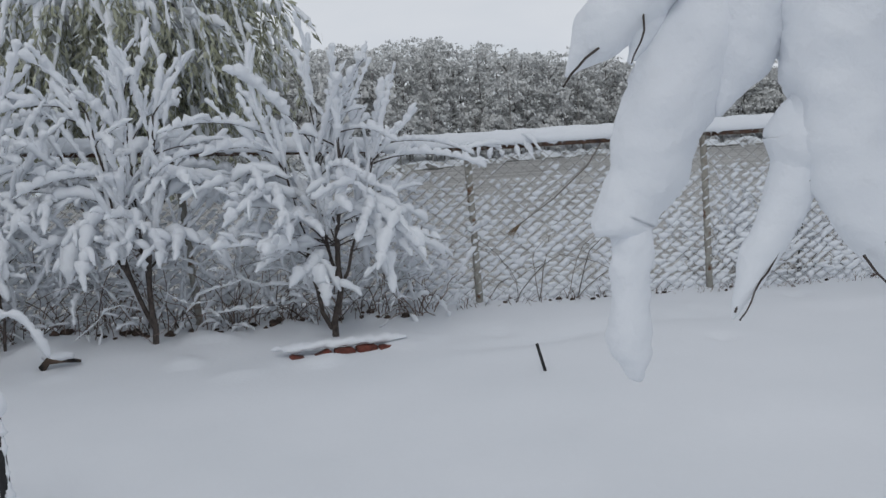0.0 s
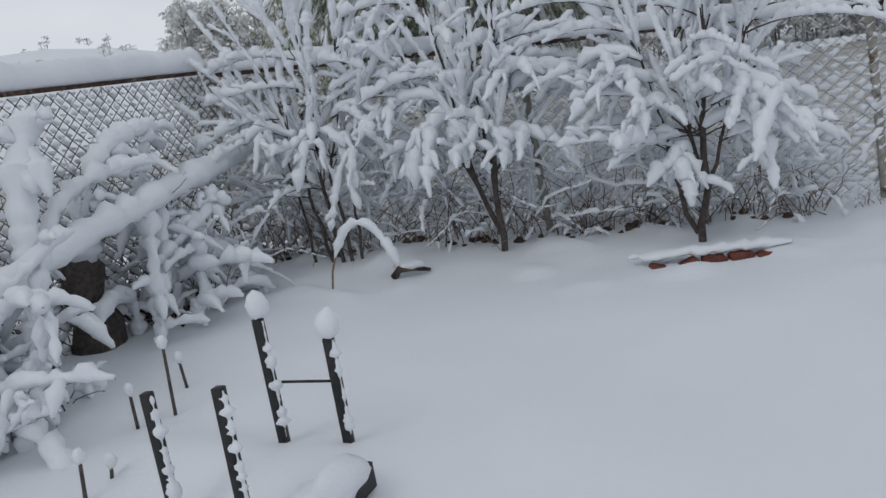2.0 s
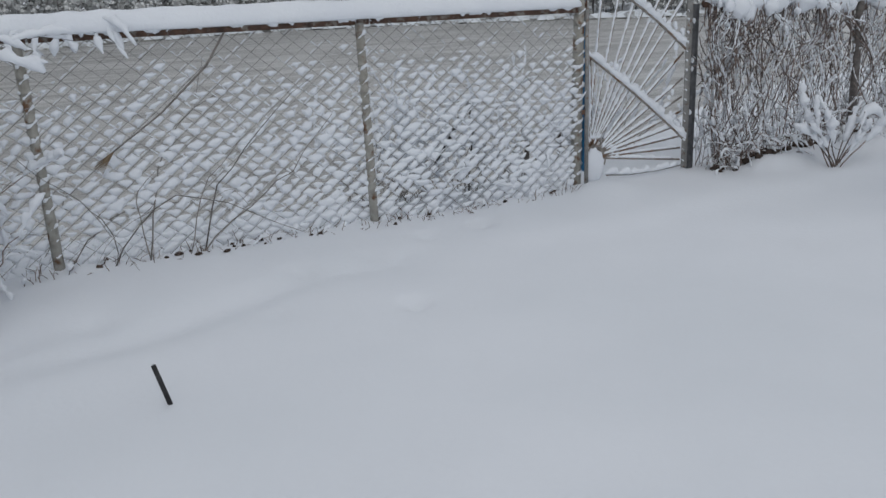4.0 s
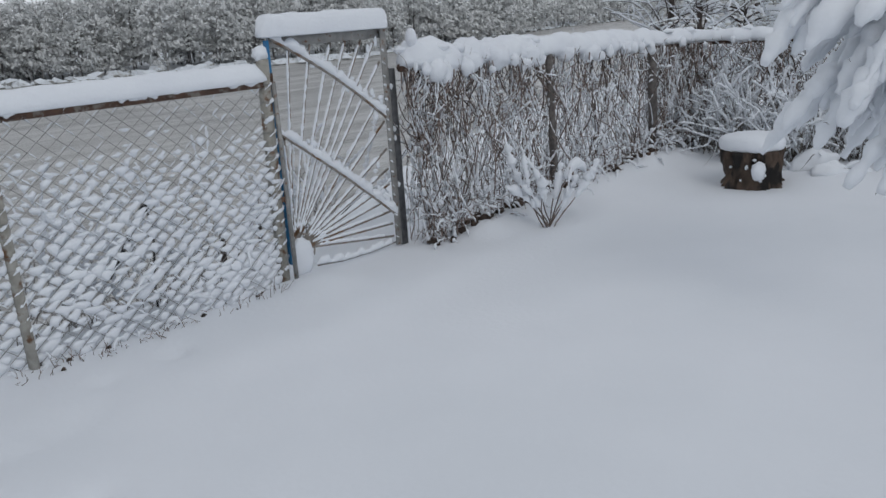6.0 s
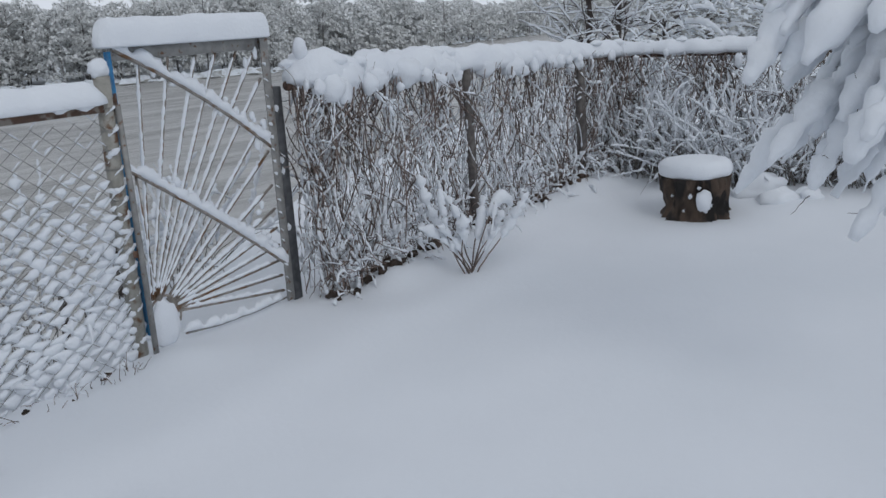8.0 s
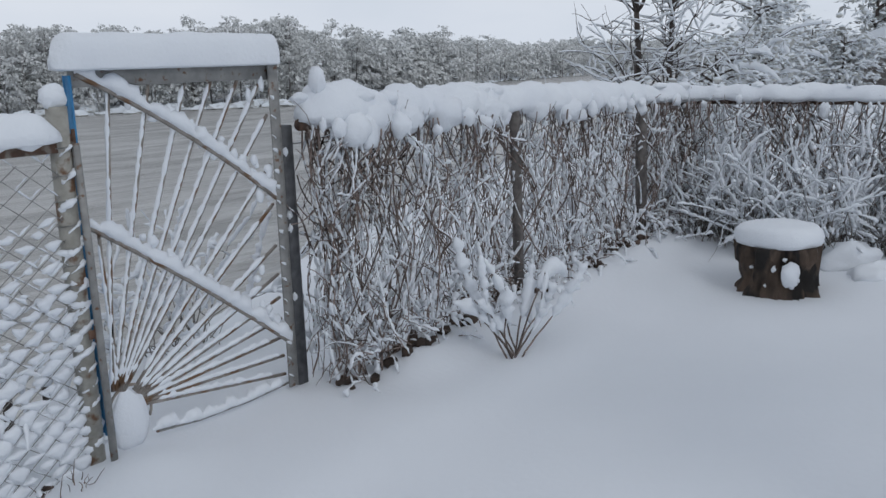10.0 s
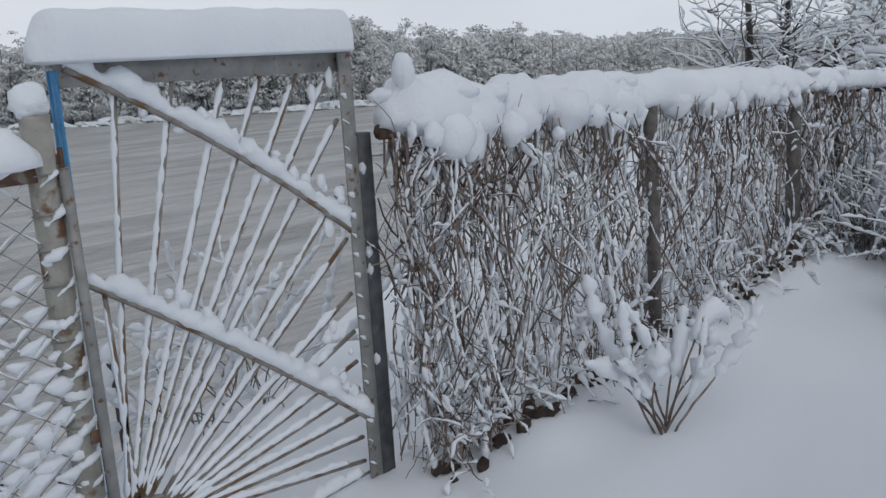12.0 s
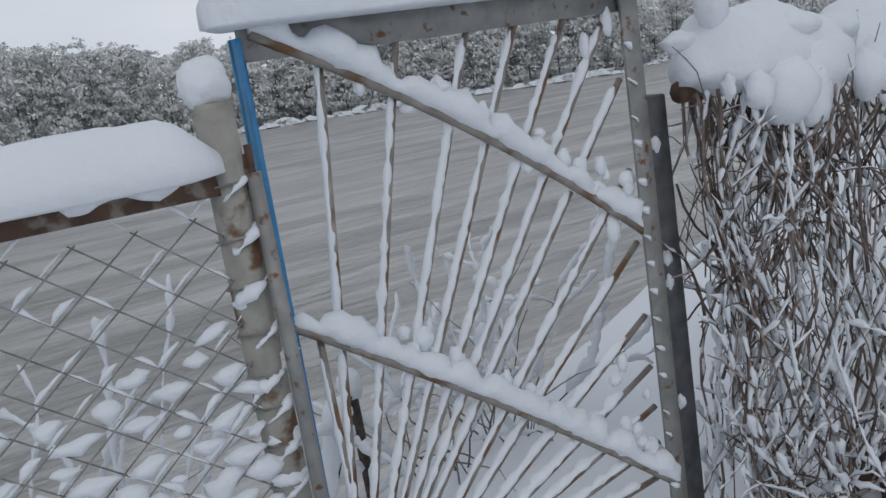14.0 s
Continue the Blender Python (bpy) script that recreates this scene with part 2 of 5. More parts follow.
        for f, o in ((0.5, 1.0), (1.0, 0.25), (0.95, -0.4), (0.45, -0.9)):
            for a, b in rim:
                self.v.append(c + u * (a * f) + Vector((0, 0, b * f + (0.05 * high if f < 0.6 else 0))) + out * (o * thick))
        m = len(rim)
        for i in range(3):
            for j in range(m):
                j2 = (j + 1) % m
                self.f.append((n0 + i * m + j, n0 + i * m + j2, n0 + (i + 1) * m + j2, n0 + (i + 1) * m + j))
        self.f.append(tuple(n0 + j for j in reversed(range(m))))
        self.f.append(tuple(n0 + 3 * m + j for j in range(m)))

    def leaf(self, c, d, length, width, up=(0, 0, 1)):
        """A lens-shaped leaf or spray from c along d."""
        d = Vector(d).normalized()
        s = d.cross(Vector(up))
        s = (s.normalized() if s.length > 1e-4 else Vector((1, 0, 0))) * width / 2
        c, n0 = Vector(c), len(self.v)
        self.v += [c, c + d * length * 0.45 + s, c + d * length, c + d * length * 0.45 - s]
        self.f.append((n0, n0 + 1, n0 + 2, n0 + 3))

    def mesh(self, name, mat, smooth=True):
        me = bpy.data.meshes.new(name)
        me.from_pydata([tuple(q) for q in self.v], [], self.f)
        me.materials.append(mat)
        me.polygons.foreach_set("use_smooth", [smooth] * len(me.polygons))
        me.update()
        return me


def part(name, shape, mat, parent=None, label="", smooth=True):
    """One mesh object from a shape, under a thing or under a part."""
    ob = new(name, shape.mesh(name, mat, smooth))
    if parent is not None:
        ob.parent = parent
        ob.matrix_parent_inverse = parent.matrix_world.inverted() if parent.parent is None and parent.type == "EMPTY" else Matrix.Identity(4)
    return tagged(ob, label)


def thing(name, at, label, category, group="", kind=""):
    """An Empty at a thing's base."""
    ob = new(name)
    ob.empty_display_size = 0.1
    ob.location = at
    ob.matrix_world = Matrix.Translation(at)
    return tagged(ob, label, category, group, kind)


def wander(rng, a, d, length, steps, sag=0.0, jitter=0.12, rise=0.0):
    """Points of a twig from a along d that wavers, and sags or rises towards its tip."""
    p, d = Vector(a), Vector(d).normalized()
    pts = [p.copy()]
    for i in range(steps):
        d = (d + Vector((rng.gauss(0, jitter), rng.gauss(0, jitter), rng.gauss(0, jitter) - sag + rise))).normalized()
        p = p + d * (length / steps)
        pts.append(p.copy())
    return pts


def taper(r0, r1, k):
    return [r0 + (r1 - r0) * i / max(1, k - 1) for i in range(k)]


def resample(pts, step):
    out = [Vector(pts[0])]
    for a, b in zip(pts, pts[1:]):
        a, b = Vector(a), Vector(b)
        n = max(1, int((b - a).length / step))
        out += [a.lerp(b, (i + 1) / n) for i in range(n)]
    return out


def snow_on(shape, pts, size, rng, step=0.04, sides=7, lift=0.75, lumpy=0.35, tall=1.1, skip=0.0):
    """Snow that lies along a twig: an uneven roll on its upper side with round ends."""
    q = resample(pts, step)
    if skip:
        q = q[int(len(q) * skip):]
    if len(q) < 3:
        return
    o, k = Vector((rng.uniform(0, 99), rng.uniform(0, 99), rng.uniform(0, 99))), len(q)
    run, rad = [], []
    for i, p in enumerate(q):
        e = min(i, k - 1 - i) * step / (1.7 * size)
        end = math.sqrt(max(0.10, min(1.0, e)))
        r = size * end * (1 + lumpy * 1.8 * noise.noise(p * min(30.0, 0.6 / size) + o) + lumpy * 0.8 * noise.noise(p * min(70.0, 1.6 / size) + o))
        r = max(r, size * 0.2)
        run.append(p + Vector((0, 0, r * lift)))
        rad.append(r)
    shape.tube(run, rad, sides, tall, 0.85, 0.30 if sides > 5 else 0.0, min(45.0, 0.9 / size))


def snow_roll(shape, a, b, width, height, rng, step=0.05, sides=10, lumpy=0.10, rough=0.16, square=1.0):
    """A thick roll of snow on a rail from a to b, flat below and round above, with blunt ends."""
    a, b = Vector(a), Vector(b)
    k = max(6, int((b - a).length / step))
    o, run, rad = rng.uniform(0, 99), [], []
    for i in range(k + 1):
        p = a.lerp(b, i / k)
        e = min(i, k - i) * step / (width * 0.3)
        end = math.sqrt(max(0.12, min(1, e)))
        g = 1 + lumpy * noise.noise(p * 2.3 + Vector((o, 0, 0))) * 1.5 + lumpy * 0.7 * noise.noise(p * 9 + Vector((o, 3, 0)))
        run.append(p)
        rad.append(width / 2 * end * g)
    shape.tube(run, rad, sides, 2 * height / width, 0.12, rough, 9.0, square)


# ---- ground, bank and river ----
WATER_Z = -3.0
FAR = [(-180, 95), (-70, 85), (-20, 85), (0, 92), (20, 114), (43, 118), (52, 170), (57, 215), (70, 300), (90, 480), (180, 480)]


def far_bank(az):
    for (a, ra), (b, rb) in zip(FAR, FAR[1:]):
        if a <= az <= b:
            return ra + (rb - ra) * (az - a) / (b - a)
    return 300.0


def crest(x):
    """Where the near bank breaks off towards the river."""
    if x < 4.4:
        return 8.6
    if x < 6.2:
        return 8.6 + (x - 4.4) * 0.40
    if x < 13:
        return 9.32 + (x - 6.2) * 0.3926
    return 11.99 + (x - 13) * 0.28


def smooth(a, b, x):
    t = min(1.0, max(0.0, (x - a) / (b - a)))
    return t * t * (3 - 2 * t)


def ground_z(x, y):
    r, az = math.hypot(x, y), math.degrees(math.atan2(x, y))
    z = 0.035 * noise.noise(Vector((x * 0.45, y * 0.45, 0))) + 0.020 * noise.noise(Vector((x * 1.6, y * 1.6, 4)))
    if r < 25:
        # a low bed along the fence, and heaps on it
        z += 0.03 * smooth(6.75, 7.15, y + 0.15 * noise.noise(Vector((x * 0.8, 0, 2)))) - 0.02
        z += 0.05 * smooth(0.1, 0.5, noise.noise(Vector((x * 2.4, y * 2.4, 9)))) * smooth(6.0, 6.6, y) * smooth(1.5, -0.5, x)
        z += 0.05 * smooth(7.6, 7.95, y) * max(0, noise.noise(Vector((x * 3.1, y * 3.1, 1)))) * smooth(9.4, 8.4, y)
        z += 0.10 * smooth(6.3, 8.5, x) * smooth(6.7, 7.8, y)
        z += (0.09 + 0.07 * noise.noise(Vector((x * 2.2, y * 2.2, 3)))) * math.exp(-((y - 7.58) / 0.20) ** 2) * smooth(6.1, 6.5, x) * smooth(10.2, 9.8, x)
        for hx, hy, hr, hz in ((2.45, 6.3, 0.075, -0.07), (2.12, 7.14, 0.09, -0.05), (3.56, 7.46, 0.07, -0.06), (3.1, 7.4, 0.07, -0.04), (2.6, 7.2, 0.10, -0.03), (0.9, 6.9, 0.1, -0.035), (1.75, 6.55, 0.12, -0.03), (4.85, 7.7, 0.25, 0.07), (-1.85, 3.75, 0.35, 0.09), (-2.25, 3.95, 0.22, 0.08), (-2.6, 4.05, 0.25, 0.06), (9.7, 5.9, 0.6, 0.05)):
            z += hz * math.exp(-((x - hx) ** 2 + (y - hy) ** 2) / hr ** 2)
        z -= 0.035 * math.exp(-((y - 6.62 - 0.28 * (x - 1.0) - 0.10 * noise.noise(Vector((x * 1.3, 0, 6)))) / 0.13) ** 2) * smooth(0.2, 0.9, x) * smooth(3.4, 2.6, x)
    c = crest(x)
    if y > c:
        z -= min(4.5, (y - c) * 0.85 + 0.25 * noise.noise(Vector((x * 1.1, y * 1.1, 5))) * smooth(0, 1, y - c))
    shore = far_bank(az)
    if r > shore - 12 and y > 0:
        up = smooth(shore - 12, shore + 7, r)
        z = z * (1 - up) + up * (-2.35 + 0.4 * noise.noise(Vector((x * 0.09, y * 0.09, 0))) + min(3.5, max(0, r - shore - 10) * 0.03))
    if az < -25 and r > 150:
        z += (24 + 3 * noise.noise(Vector((az * 0.3, 0, 0)))) * math.exp(-((az + 41) / 13) ** 2) * smooth(160, 330, r)
    return z


def spread(a, b, fine, far):
    out = list(np.arange(a, b + 1e-6, fine))
    s, x = fine, out[-1]
    while x < far:
        s = min(s * 1.16, 60)
        x += s
        out.append(x)
    s, x = fine, out[0]
    while x > -far:
        s = min(s * 1.16, 60)
        x -= s
        out.insert(0, x)
    return out


def build_ground():
    xs, ys = spread(-5.0, 10.5, 0.06, 1500), spread(1.5, 9.5, 0.06, 1500)
    v = [(x, y, ground_z(x, y)) for y in ys for x in xs]
    w = len(xs)
    f = [(j * w + i, j * w + i + 1, (j + 1) * w + i + 1, (j + 1) * w + i) for j in range(len(ys) - 1) for i in range(w - 1)]
    me = bpy.data.meshes.new("ground")
    me.from_pydata(v, [], f)
    me.materials.append(GROUND_SNOW)
    me.polygons.foreach_set("use_smooth", [True] * len(f))
    return tagged(new("ground", me), "smooth deep fresh snow covering the garden and banks", "snowy ground", "", "structure")


build_ground()
river = Shape()
river.v = [Vector(q) for q in ((-700, 9.5, WATER_Z), (1400, 9.5, WATER_Z), (1400, 1400, WATER_Z), (-700, 1400, WATER_Z))]
river.f = [(0, 1, 2, 3)]
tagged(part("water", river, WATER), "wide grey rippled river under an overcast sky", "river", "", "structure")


# ---- the chain-link fence ----
FY = 7.90


def rail_z(x):
    return 1.392 + max(0.0, 0.2 - x) * 0.058


def lean(x, z):
    """The fence leans a little towards the yard at its top."""
    return FY - 0.06 * z


def post_shape(x, y, z1, r, tx=0.0, ty=0.0, sides=8):
    s = Shape()
    s.tube([(x, y, -0.3), (x + tx * 0.5, y + ty * 0.5, z1 * 0.5), (x + tx, y + ty, z1)], [r, r, r * 0.97], sides)
    return s


def wire_twists(x, y, z1, tx, ty, r, rng):
    """Wire ties round a post with beads of snow on them."""
    s, w = Shape(), Shape()
    z = 0.12
    while z < z1 - 0.05:
        u = z / z1
        cx, cy = x + tx * u, y + ty * u
        ring = [(cx + (r + 0.004) * math.cos(a), cy + (r + 0.004) * math.sin(a), z + 0.012 * a / 3) for a in np.linspace(0, 5.5, 8)]
        w.tube(ring, 0.0025, 4)
        dab = [Vector((cx + r * 0.95, cy - r * 0.4, z + 0.028)), Vector((cx + r * 0.4, cy - r * 0.98, z + 0.014)), Vector((cx - r * 0.3, cy - r * 1.02, z - 0.002)), Vector((cx - r * rng.uniform(0.5, 1.0), cy - r * 0.6, z - 0.016))]
        snow_on(s, dab, rng.uniform(0.005, 0.010), rng, 0.008, 7, 0.4, 1.1)
        z += rng.uniform(0.07, 0.11)
    return s, w


def mesh_panel(p0, p1, top0, top1, rng, fill, side, thick=0.0018):
    """Diamond netting between two ends, and the snow caught in its cells, denser towards the ground."""
    wire, snow = Shape(), Shape()
    p0, p1 = Vector(p0), Vector(p1)
    run = p1 - p0
    length, cw, ch = run.length, 0.112, 0.090
    u = run.normalized()
    out = Vector((-u.y, u.x, 0)) * side

    def at(s, z):
        q = p0 + u * s + out * (0.06 * z + 0.012 * noise.noise(Vector((s * 0.9, z * 1.3, 3))))
        return Vector((q.x, q.y, z))

    def top(s):
        return top0 + (top1 - top0) * s / length

    lo = -0.06
    n = int((length + 1.7 * cw / ch) / cw) + 2
    for way in (1, -1):
        for i in range(n):
            s0 = i * cw if way < 0 else i * cw - 1.7 * cw / ch
            pts, z = [], lo
            while z <= top(0) + 0.4:
                s = s0 - (z - lo) * cw / ch * 1.0 if way < 0 else s0 + (z - lo) * cw / ch
                if 0 <= s <= length and z <= top(s):
                    pts.append(at(s, z) + out * (0.003 * way))
                z += ch / 2
            if len(pts) > 1:
                wire.tube(pts, thick, 4)
    rows = int(1.75 / (ch / 2))
    for k in range(rows):
        z = lo + k * ch / 2
        for i in range(int(length / cw) + 1):
            s = i * cw + (cw / 2 if k % 2 else 0)
            if not 0.02 < s < length - 0.02 or z > top(s) - 0.02:
                continue
            patch = 0.5 + 0.9 * noise.noise(at(s, z) * 1.3 + Vector((0, 0, 7)))
            chance = fill(s, z) * (0.72 + 0.5 * patch)
            if rng.random() < chance:
                g = (rng.uniform(0.70, 1.02) if rng.random() < 0.75 else rng.uniform(0.4, 0.7)) * (1 - 0.30 * smooth(0.6, 1.2, z)) * (1 + 0.18 * smooth(0.6, 0.2, z))
                c = at(s + cw * rng.uniform(-0.05, 0.2), z + ch * 0.40)
                snow.wedge(c, u, out, cw * rng.uniform(0.75, 1.20) * g, ch * rng.uniform(0.55, 0.95) * g, rng.uniform(0.010, 0.018), rng)
            for way, odds in ((1, 0.62), (-1, 0.48)):
                if rng.random() < odds * (1.0 if z < 1.1 else 0.5):
                    a = at(s, z)
                    d = u * (cw / 2 * way) + Vector((0, 0, ch / 2))
                    snow_on(snow, [a, a + d * 0.5, a + d * rng.uniform(0.7, 1.0)], rng.uniform(0.0030, 0.0055) * (1.4 if z < 0.95 else 0.9), rng, 0.014, 5, 0.8, 0.7)
    return wire, snow


def main_fill(s, z):
    hi = 1.27 - 0.12 * smooth(7.9, 8.7, s)
    return 1.25 * (1 - smooth(hi - 0.40, hi, z))


def build_fence():
    rng = random.Random(11)
    f = thing("chain_link_fence", (0.9, FY, 0), "rusty-railed chain-link fence with snow caught in its mesh", "fence")
    xs = [-4.33, -1.55, 0.88, 2.96, 4.745]
    for x, tx in ((-4.33, 0.0), (-1.55, -0.06), (0.88, -0.06), (2.96, -0.075)):
        h = rail_z(x) - 0.01
        p = part("post", post_shape(x, FY, h, 0.032, tx, -0.06 * h), POST, f)
        if x > -1:
            s, w = wire_twists(x, FY, h, tx, -0.06 * h, 0.032, rng)
            tagged(part("wire_tie", w, WIRE, p), kind="stuff")
            tagged(part("snow_bead", s, SNOW, p), kind="stuff")
    for a, b in zip(xs, xs[1:]):
        za, zb = rail_z(a), rail_z(b)
        r = Shape()
        for dy, hz, dz in ((0.0, 0.024, 0.0), (0.022, 0.004, 0.022)):
            ln = math.hypot(b - a - 0.012, zb - za)
            m = Matrix.Translation(((a + b) / 2, lean(0, 1.4) + dy, (za + zb) / 2 + dz)) @ Matrix.Rotation(-math.atan2(zb - za, b - a), 4, "Y")
            r.box((0, 0, 0), (ln / 2, 0.004 if not dy else 0.020, hz), m)
        part("rail", r, RUST, f, "dark rusted angle-iron rail")
    s = Shape()
    run, rad = [], []
    for i in range(261):
        x = -4.33 + 9.01 * i / 260
        end = math.sqrt(max(0.12, min(1, min(i, 260 - i) / 2.6)))
        g = 1 + 0.09 * noise.noise(Vector((x * 1.9, 3, 0))) + 0.05 * noise.noise(Vector((x * 8, 9, 0)))
        run.append(Vector((x, lean(0, 1.4) - 0.005 + 0.01 * noise.noise(Vector((x * 2, 0, 5))), rail_z(x) + 0.022)))
        rad.append(0.076 * end * g)
    s.tube(run, rad, 16, 1.52, 0.14, 0.08, 9.0)
    part("snow_cap", s, SNOW, f, "thick rounded roll of snow")
    s = Shape()
    for i in range(46):
        x = rng.uniform(-4.2, 4.6)
        s.lump((x, lean(0, 1.4) - 0.052, rail_z(x) + 0.022), rng.uniform(0.015, 0.05), 0.018, rng.uniform(0.010, 0.03), i, 0.7, 5, 8)
    tagged(part("snow_fringe", s, SNOW, f), kind="stuff")
    w, s = mesh_panel((-4.3, FY, 0), (4.75, FY, 0), rail_z(-4.3) - 0.03, rail_z(4.7) - 0.03, rng, main_fill, -1)
    tagged(part("wire_mesh", w, WIRE, f), kind="stuff")
    tagged(part("snow_in_mesh", s, SNOW, f, "clumps of snow lodged in the diamonds"), kind="stuff")
    # the side run of the fence, from the corner towards the house
    g = thing("side_fence", (-4.35, 5.4, 0), "snow-laden chain-link side fence running from the corner", "fence")
    for y in (2.2, 4.9):
        part("post", post_shape(-4.38, y, 1.68, 0.032), DARK_POST, g)
    for y0, y1 in ((2.0, 4.9), (4.9, 7.84)):
        r = Shape()
        r.box((-4.36, (y0 + y1) / 2, 1.69), (0.018, (y1 - y0) / 2 - 0.004, 0.022))
        rail = part("rail", r, RUST, g)
        s = Shape()
        snow_roll(s, (-4.36, y0 + 0.02, 1.71), (-4.36, y1 - 0.02, 1.71), 0.19, 0.17, rng, 0.04, 14, 0.16)
        part("snow_cap", s, SNOW, rail)
    # wires thickened and darkened here to stand for shadowed gaps in the snow
    w, s = mesh_panel((-4.35, 7.82, 0), (-4.35, 2.0, 0), 1.66, 1.66, rng, lambda s, z: 1.2, 1, 0.0045)
    tagged(part("wire_mesh", w, DARK_POST, g), kind="stuff")
    tagged(part("snow_in_mesh", s, SNOW, g), kind="stuff")


build_fence()


# ---- the gate ----
GX0, GX1, GZ1 = 4.762, 5.836, 1.675
GY = 7.885


def build_gate():
    rng = random.Random(5)
    gp = thing("gate_post", (4.75, FY, 0), "yellowish-grey rust-streaked steel gate post with a snow knob", "post")
    part("post_tube", post_shape(4.738, FY + 0.03, 1.545, 0.042, -0.045, -0.1, 10), POST, gp)
    s, w = wire_twists(4.738, FY + 0.03, 1.5, -0.045, -0.1, 0.042, rng)
    tagged(part("wire_tie", w, WIRE, gp), kind="stuff")
    tagged(part("snow_bead", s, SNOW, gp), kind="stuff")
    s = Shape()
    s.lump((4.688, 7.84, 1.58), 0.052, 0.05, 0.052, 3, 0.35, 10, 14, 0.8)
    part("snow_cap", s, SNOW, gp, "round knob of snow")
    for z in (1.42, 0.62):
        h = Shape()
        h.tube([(4.741, 7.812, z - 0.035), (4.741, 7.812, z + 0.035)], 0.008, 8)
        h.box((4.725, 7.815, z), (0.014, 0.004, 0.018))
        part("hinge", h, RUST, gp, "rusty hinge")

    g = thing("garden_gate", (GX0, GY, 0.04), "grey steel garden gate with sunburst bars, snow-capped", "gate")

    def bar(name, a, b, half, mat, label=""):
        a, b = Vector(a), Vector(b)
        s = Shape()
        m = Matrix.Translation((a + b) / 2) @ (b - a).to_track_quat("Z", "Y").to_matrix().to_4x4()
        s.box((0, 0, 0), (half[0], half[1], (b - a).length / 2), m)
        return part(name, s, mat, g, label)

    hinge = Shape()
    hinge.tube([(GX0 - 0.005, GY - 0.075, 0.04), (GX0 - 0.014, GY - 0.08, 1.0), (GX0 - 0.022, GY - 0.082, 1.40)], 0.016, 10)
    part("hinge_tube", hinge, STEEL, g, "bare grey steel tube")
    s = Shape()
    s.box((GX0 + 0.022, GY, 0.90), (0.004, 0.022, 0.76))
    s.box((GX0 + 0.030, GY + 0.022, 0.90), (0.014, 0.004, 0.76))
    part("hinge_stile", s, BLUE, g, "bright blue painted angle iron")
    s = Shape()
    s.box((GX1, GY - 0.02, 0.86), (0.030, 0.005, 0.82))
    s.box((GX1 + 0.027, GY + 0.008, 0.86), (0.005, 0.024, 0.82))
    latch_stile = part("latch_stile", s, STEEL, g)
    s = Shape()
    s.box(((GX0 + GX1) / 2 + 0.005, GY, GZ1 - 0.03), ((GX1 - GX0) / 2 - 0.022, 0.006, 0.034))
    s.box(((GX0 + GX1) / 2 + 0.005, GY + 0.02, GZ1 + 0.008), ((GX1 - GX0) / 2 - 0.022, 0.026, 0.005))
    top = part("top_rail", s, STEEL, g)
    s = Shape()
    snow_roll(s, (GX0 - 0.035, GY, GZ1 + 0.012), (GX1 + 0.045, GY, GZ1 + 0.012), 0.18, 0.14, rng, 0.012, 24, 0.03, 0.05, 0.6)
    part("snow_cap", s, SNOW, top, "thick smooth slab of snow")
    s = Shape()
    z = 0.1
    while z < 1.55:
        dab = [Vector((GX1 - 0.032, GY - 0.026, z + 0.014)), Vector((GX1 - 0.02, GY - 0.03, z + 0.004)), Vector((GX1 - rng.uniform(0.0, 0.012), GY - 0.026, z - 0.006))]
        snow_on(s, dab, rng.uniform(0.006, 0.011), rng, 0.01, 6, 0.4, 0.6)
        z += rng.uniform(0.06, 0.11)
    tagged(part("snow_bead", s, SNOW, latch_stile), kind="stuff")
    hub = Vector((4.905, GY + 0.006, 0.215))

    def cross(a, b, bulge):
        a, b = Vector(a), Vector(b)
        n = Vector((-(b - a).z, 0, (b - a).x)).normalized()
        return [a.lerp(b, i / 14) + n * bulge * 4 * (i / 14) * (1 - i / 14) for i in range(15)]

    for a, b, bl in (((GX0 + 0.05, GY - 0.012, 1.665), (GX1 - 0.01, GY - 0.012, 1.02), 0.034), ((GX0 + 0.02, GY - 0.012, 1.06), (GX1 + 0.02, GY - 0.012, 0.262), 0.018)):
        pts = cross(a, b, bl)
        s = Shape()
        s.tube(pts, 0.012, 8)
        rib = part("arc_bar", s, RAY_STEEL, g)
        s = Shape()
        snow_on(s, pts, 0.028, rng, 0.02, 9, 0.95, 0.45, 1.2)
        part("snow_roll", s, SNOW, rib)
    ends = [(GX0 + 0.085, 1.03)] + [(x, GZ1 - 0.05) for x in (4.964, 5.157, 5.348, 5.490, 5.646, 5.792)]
    ends += [(GX1 - 0.03, z) for z in (1.44, 1.20, 1.0, 0.79, 0.64, 0.52, 0.41, 0.31, 0.21, 0.11)]
    fan = Vector((4.872, GY + 0.006, 0.235))
    for x, z in ends:
        e = Vector((x, GY + 0.006, z))
        fan.x = 4.822 if z > 1.3 else 4.868
        d = (e - fan).normalized()
        a = fan + d * 0.09
        s = Shape()
        s.tube([a, e], 0.0085, 6)
        ray = part("ray_bar", s, RAY_STEEL, g)
        s = Shape()
        steep = abs(d.z)
        big = 0.0100 + 0.006 * (1 - steep)
        pts = [a, a.lerp(e, 0.5), e]
        q = resample(pts, 0.03)
        side = Vector((-d.z, 0, d.x)) if d.x > 0.05 else Vector((-1, 0, 0))
        i, j = rng.randint(1, 3), len(q) - rng.randint(1, 4)
        snow_on(s, [p + side * 0.007 + Vector((0, -0.002, 0)) for p in q[i:j]], big * rng.uniform(0.7, 0.98), rng, 0.012, 8, 0.25 + 0.5 * (1 - steep), 0.42, 1.0)
        part("snow_strip", s, SNOW, ray)
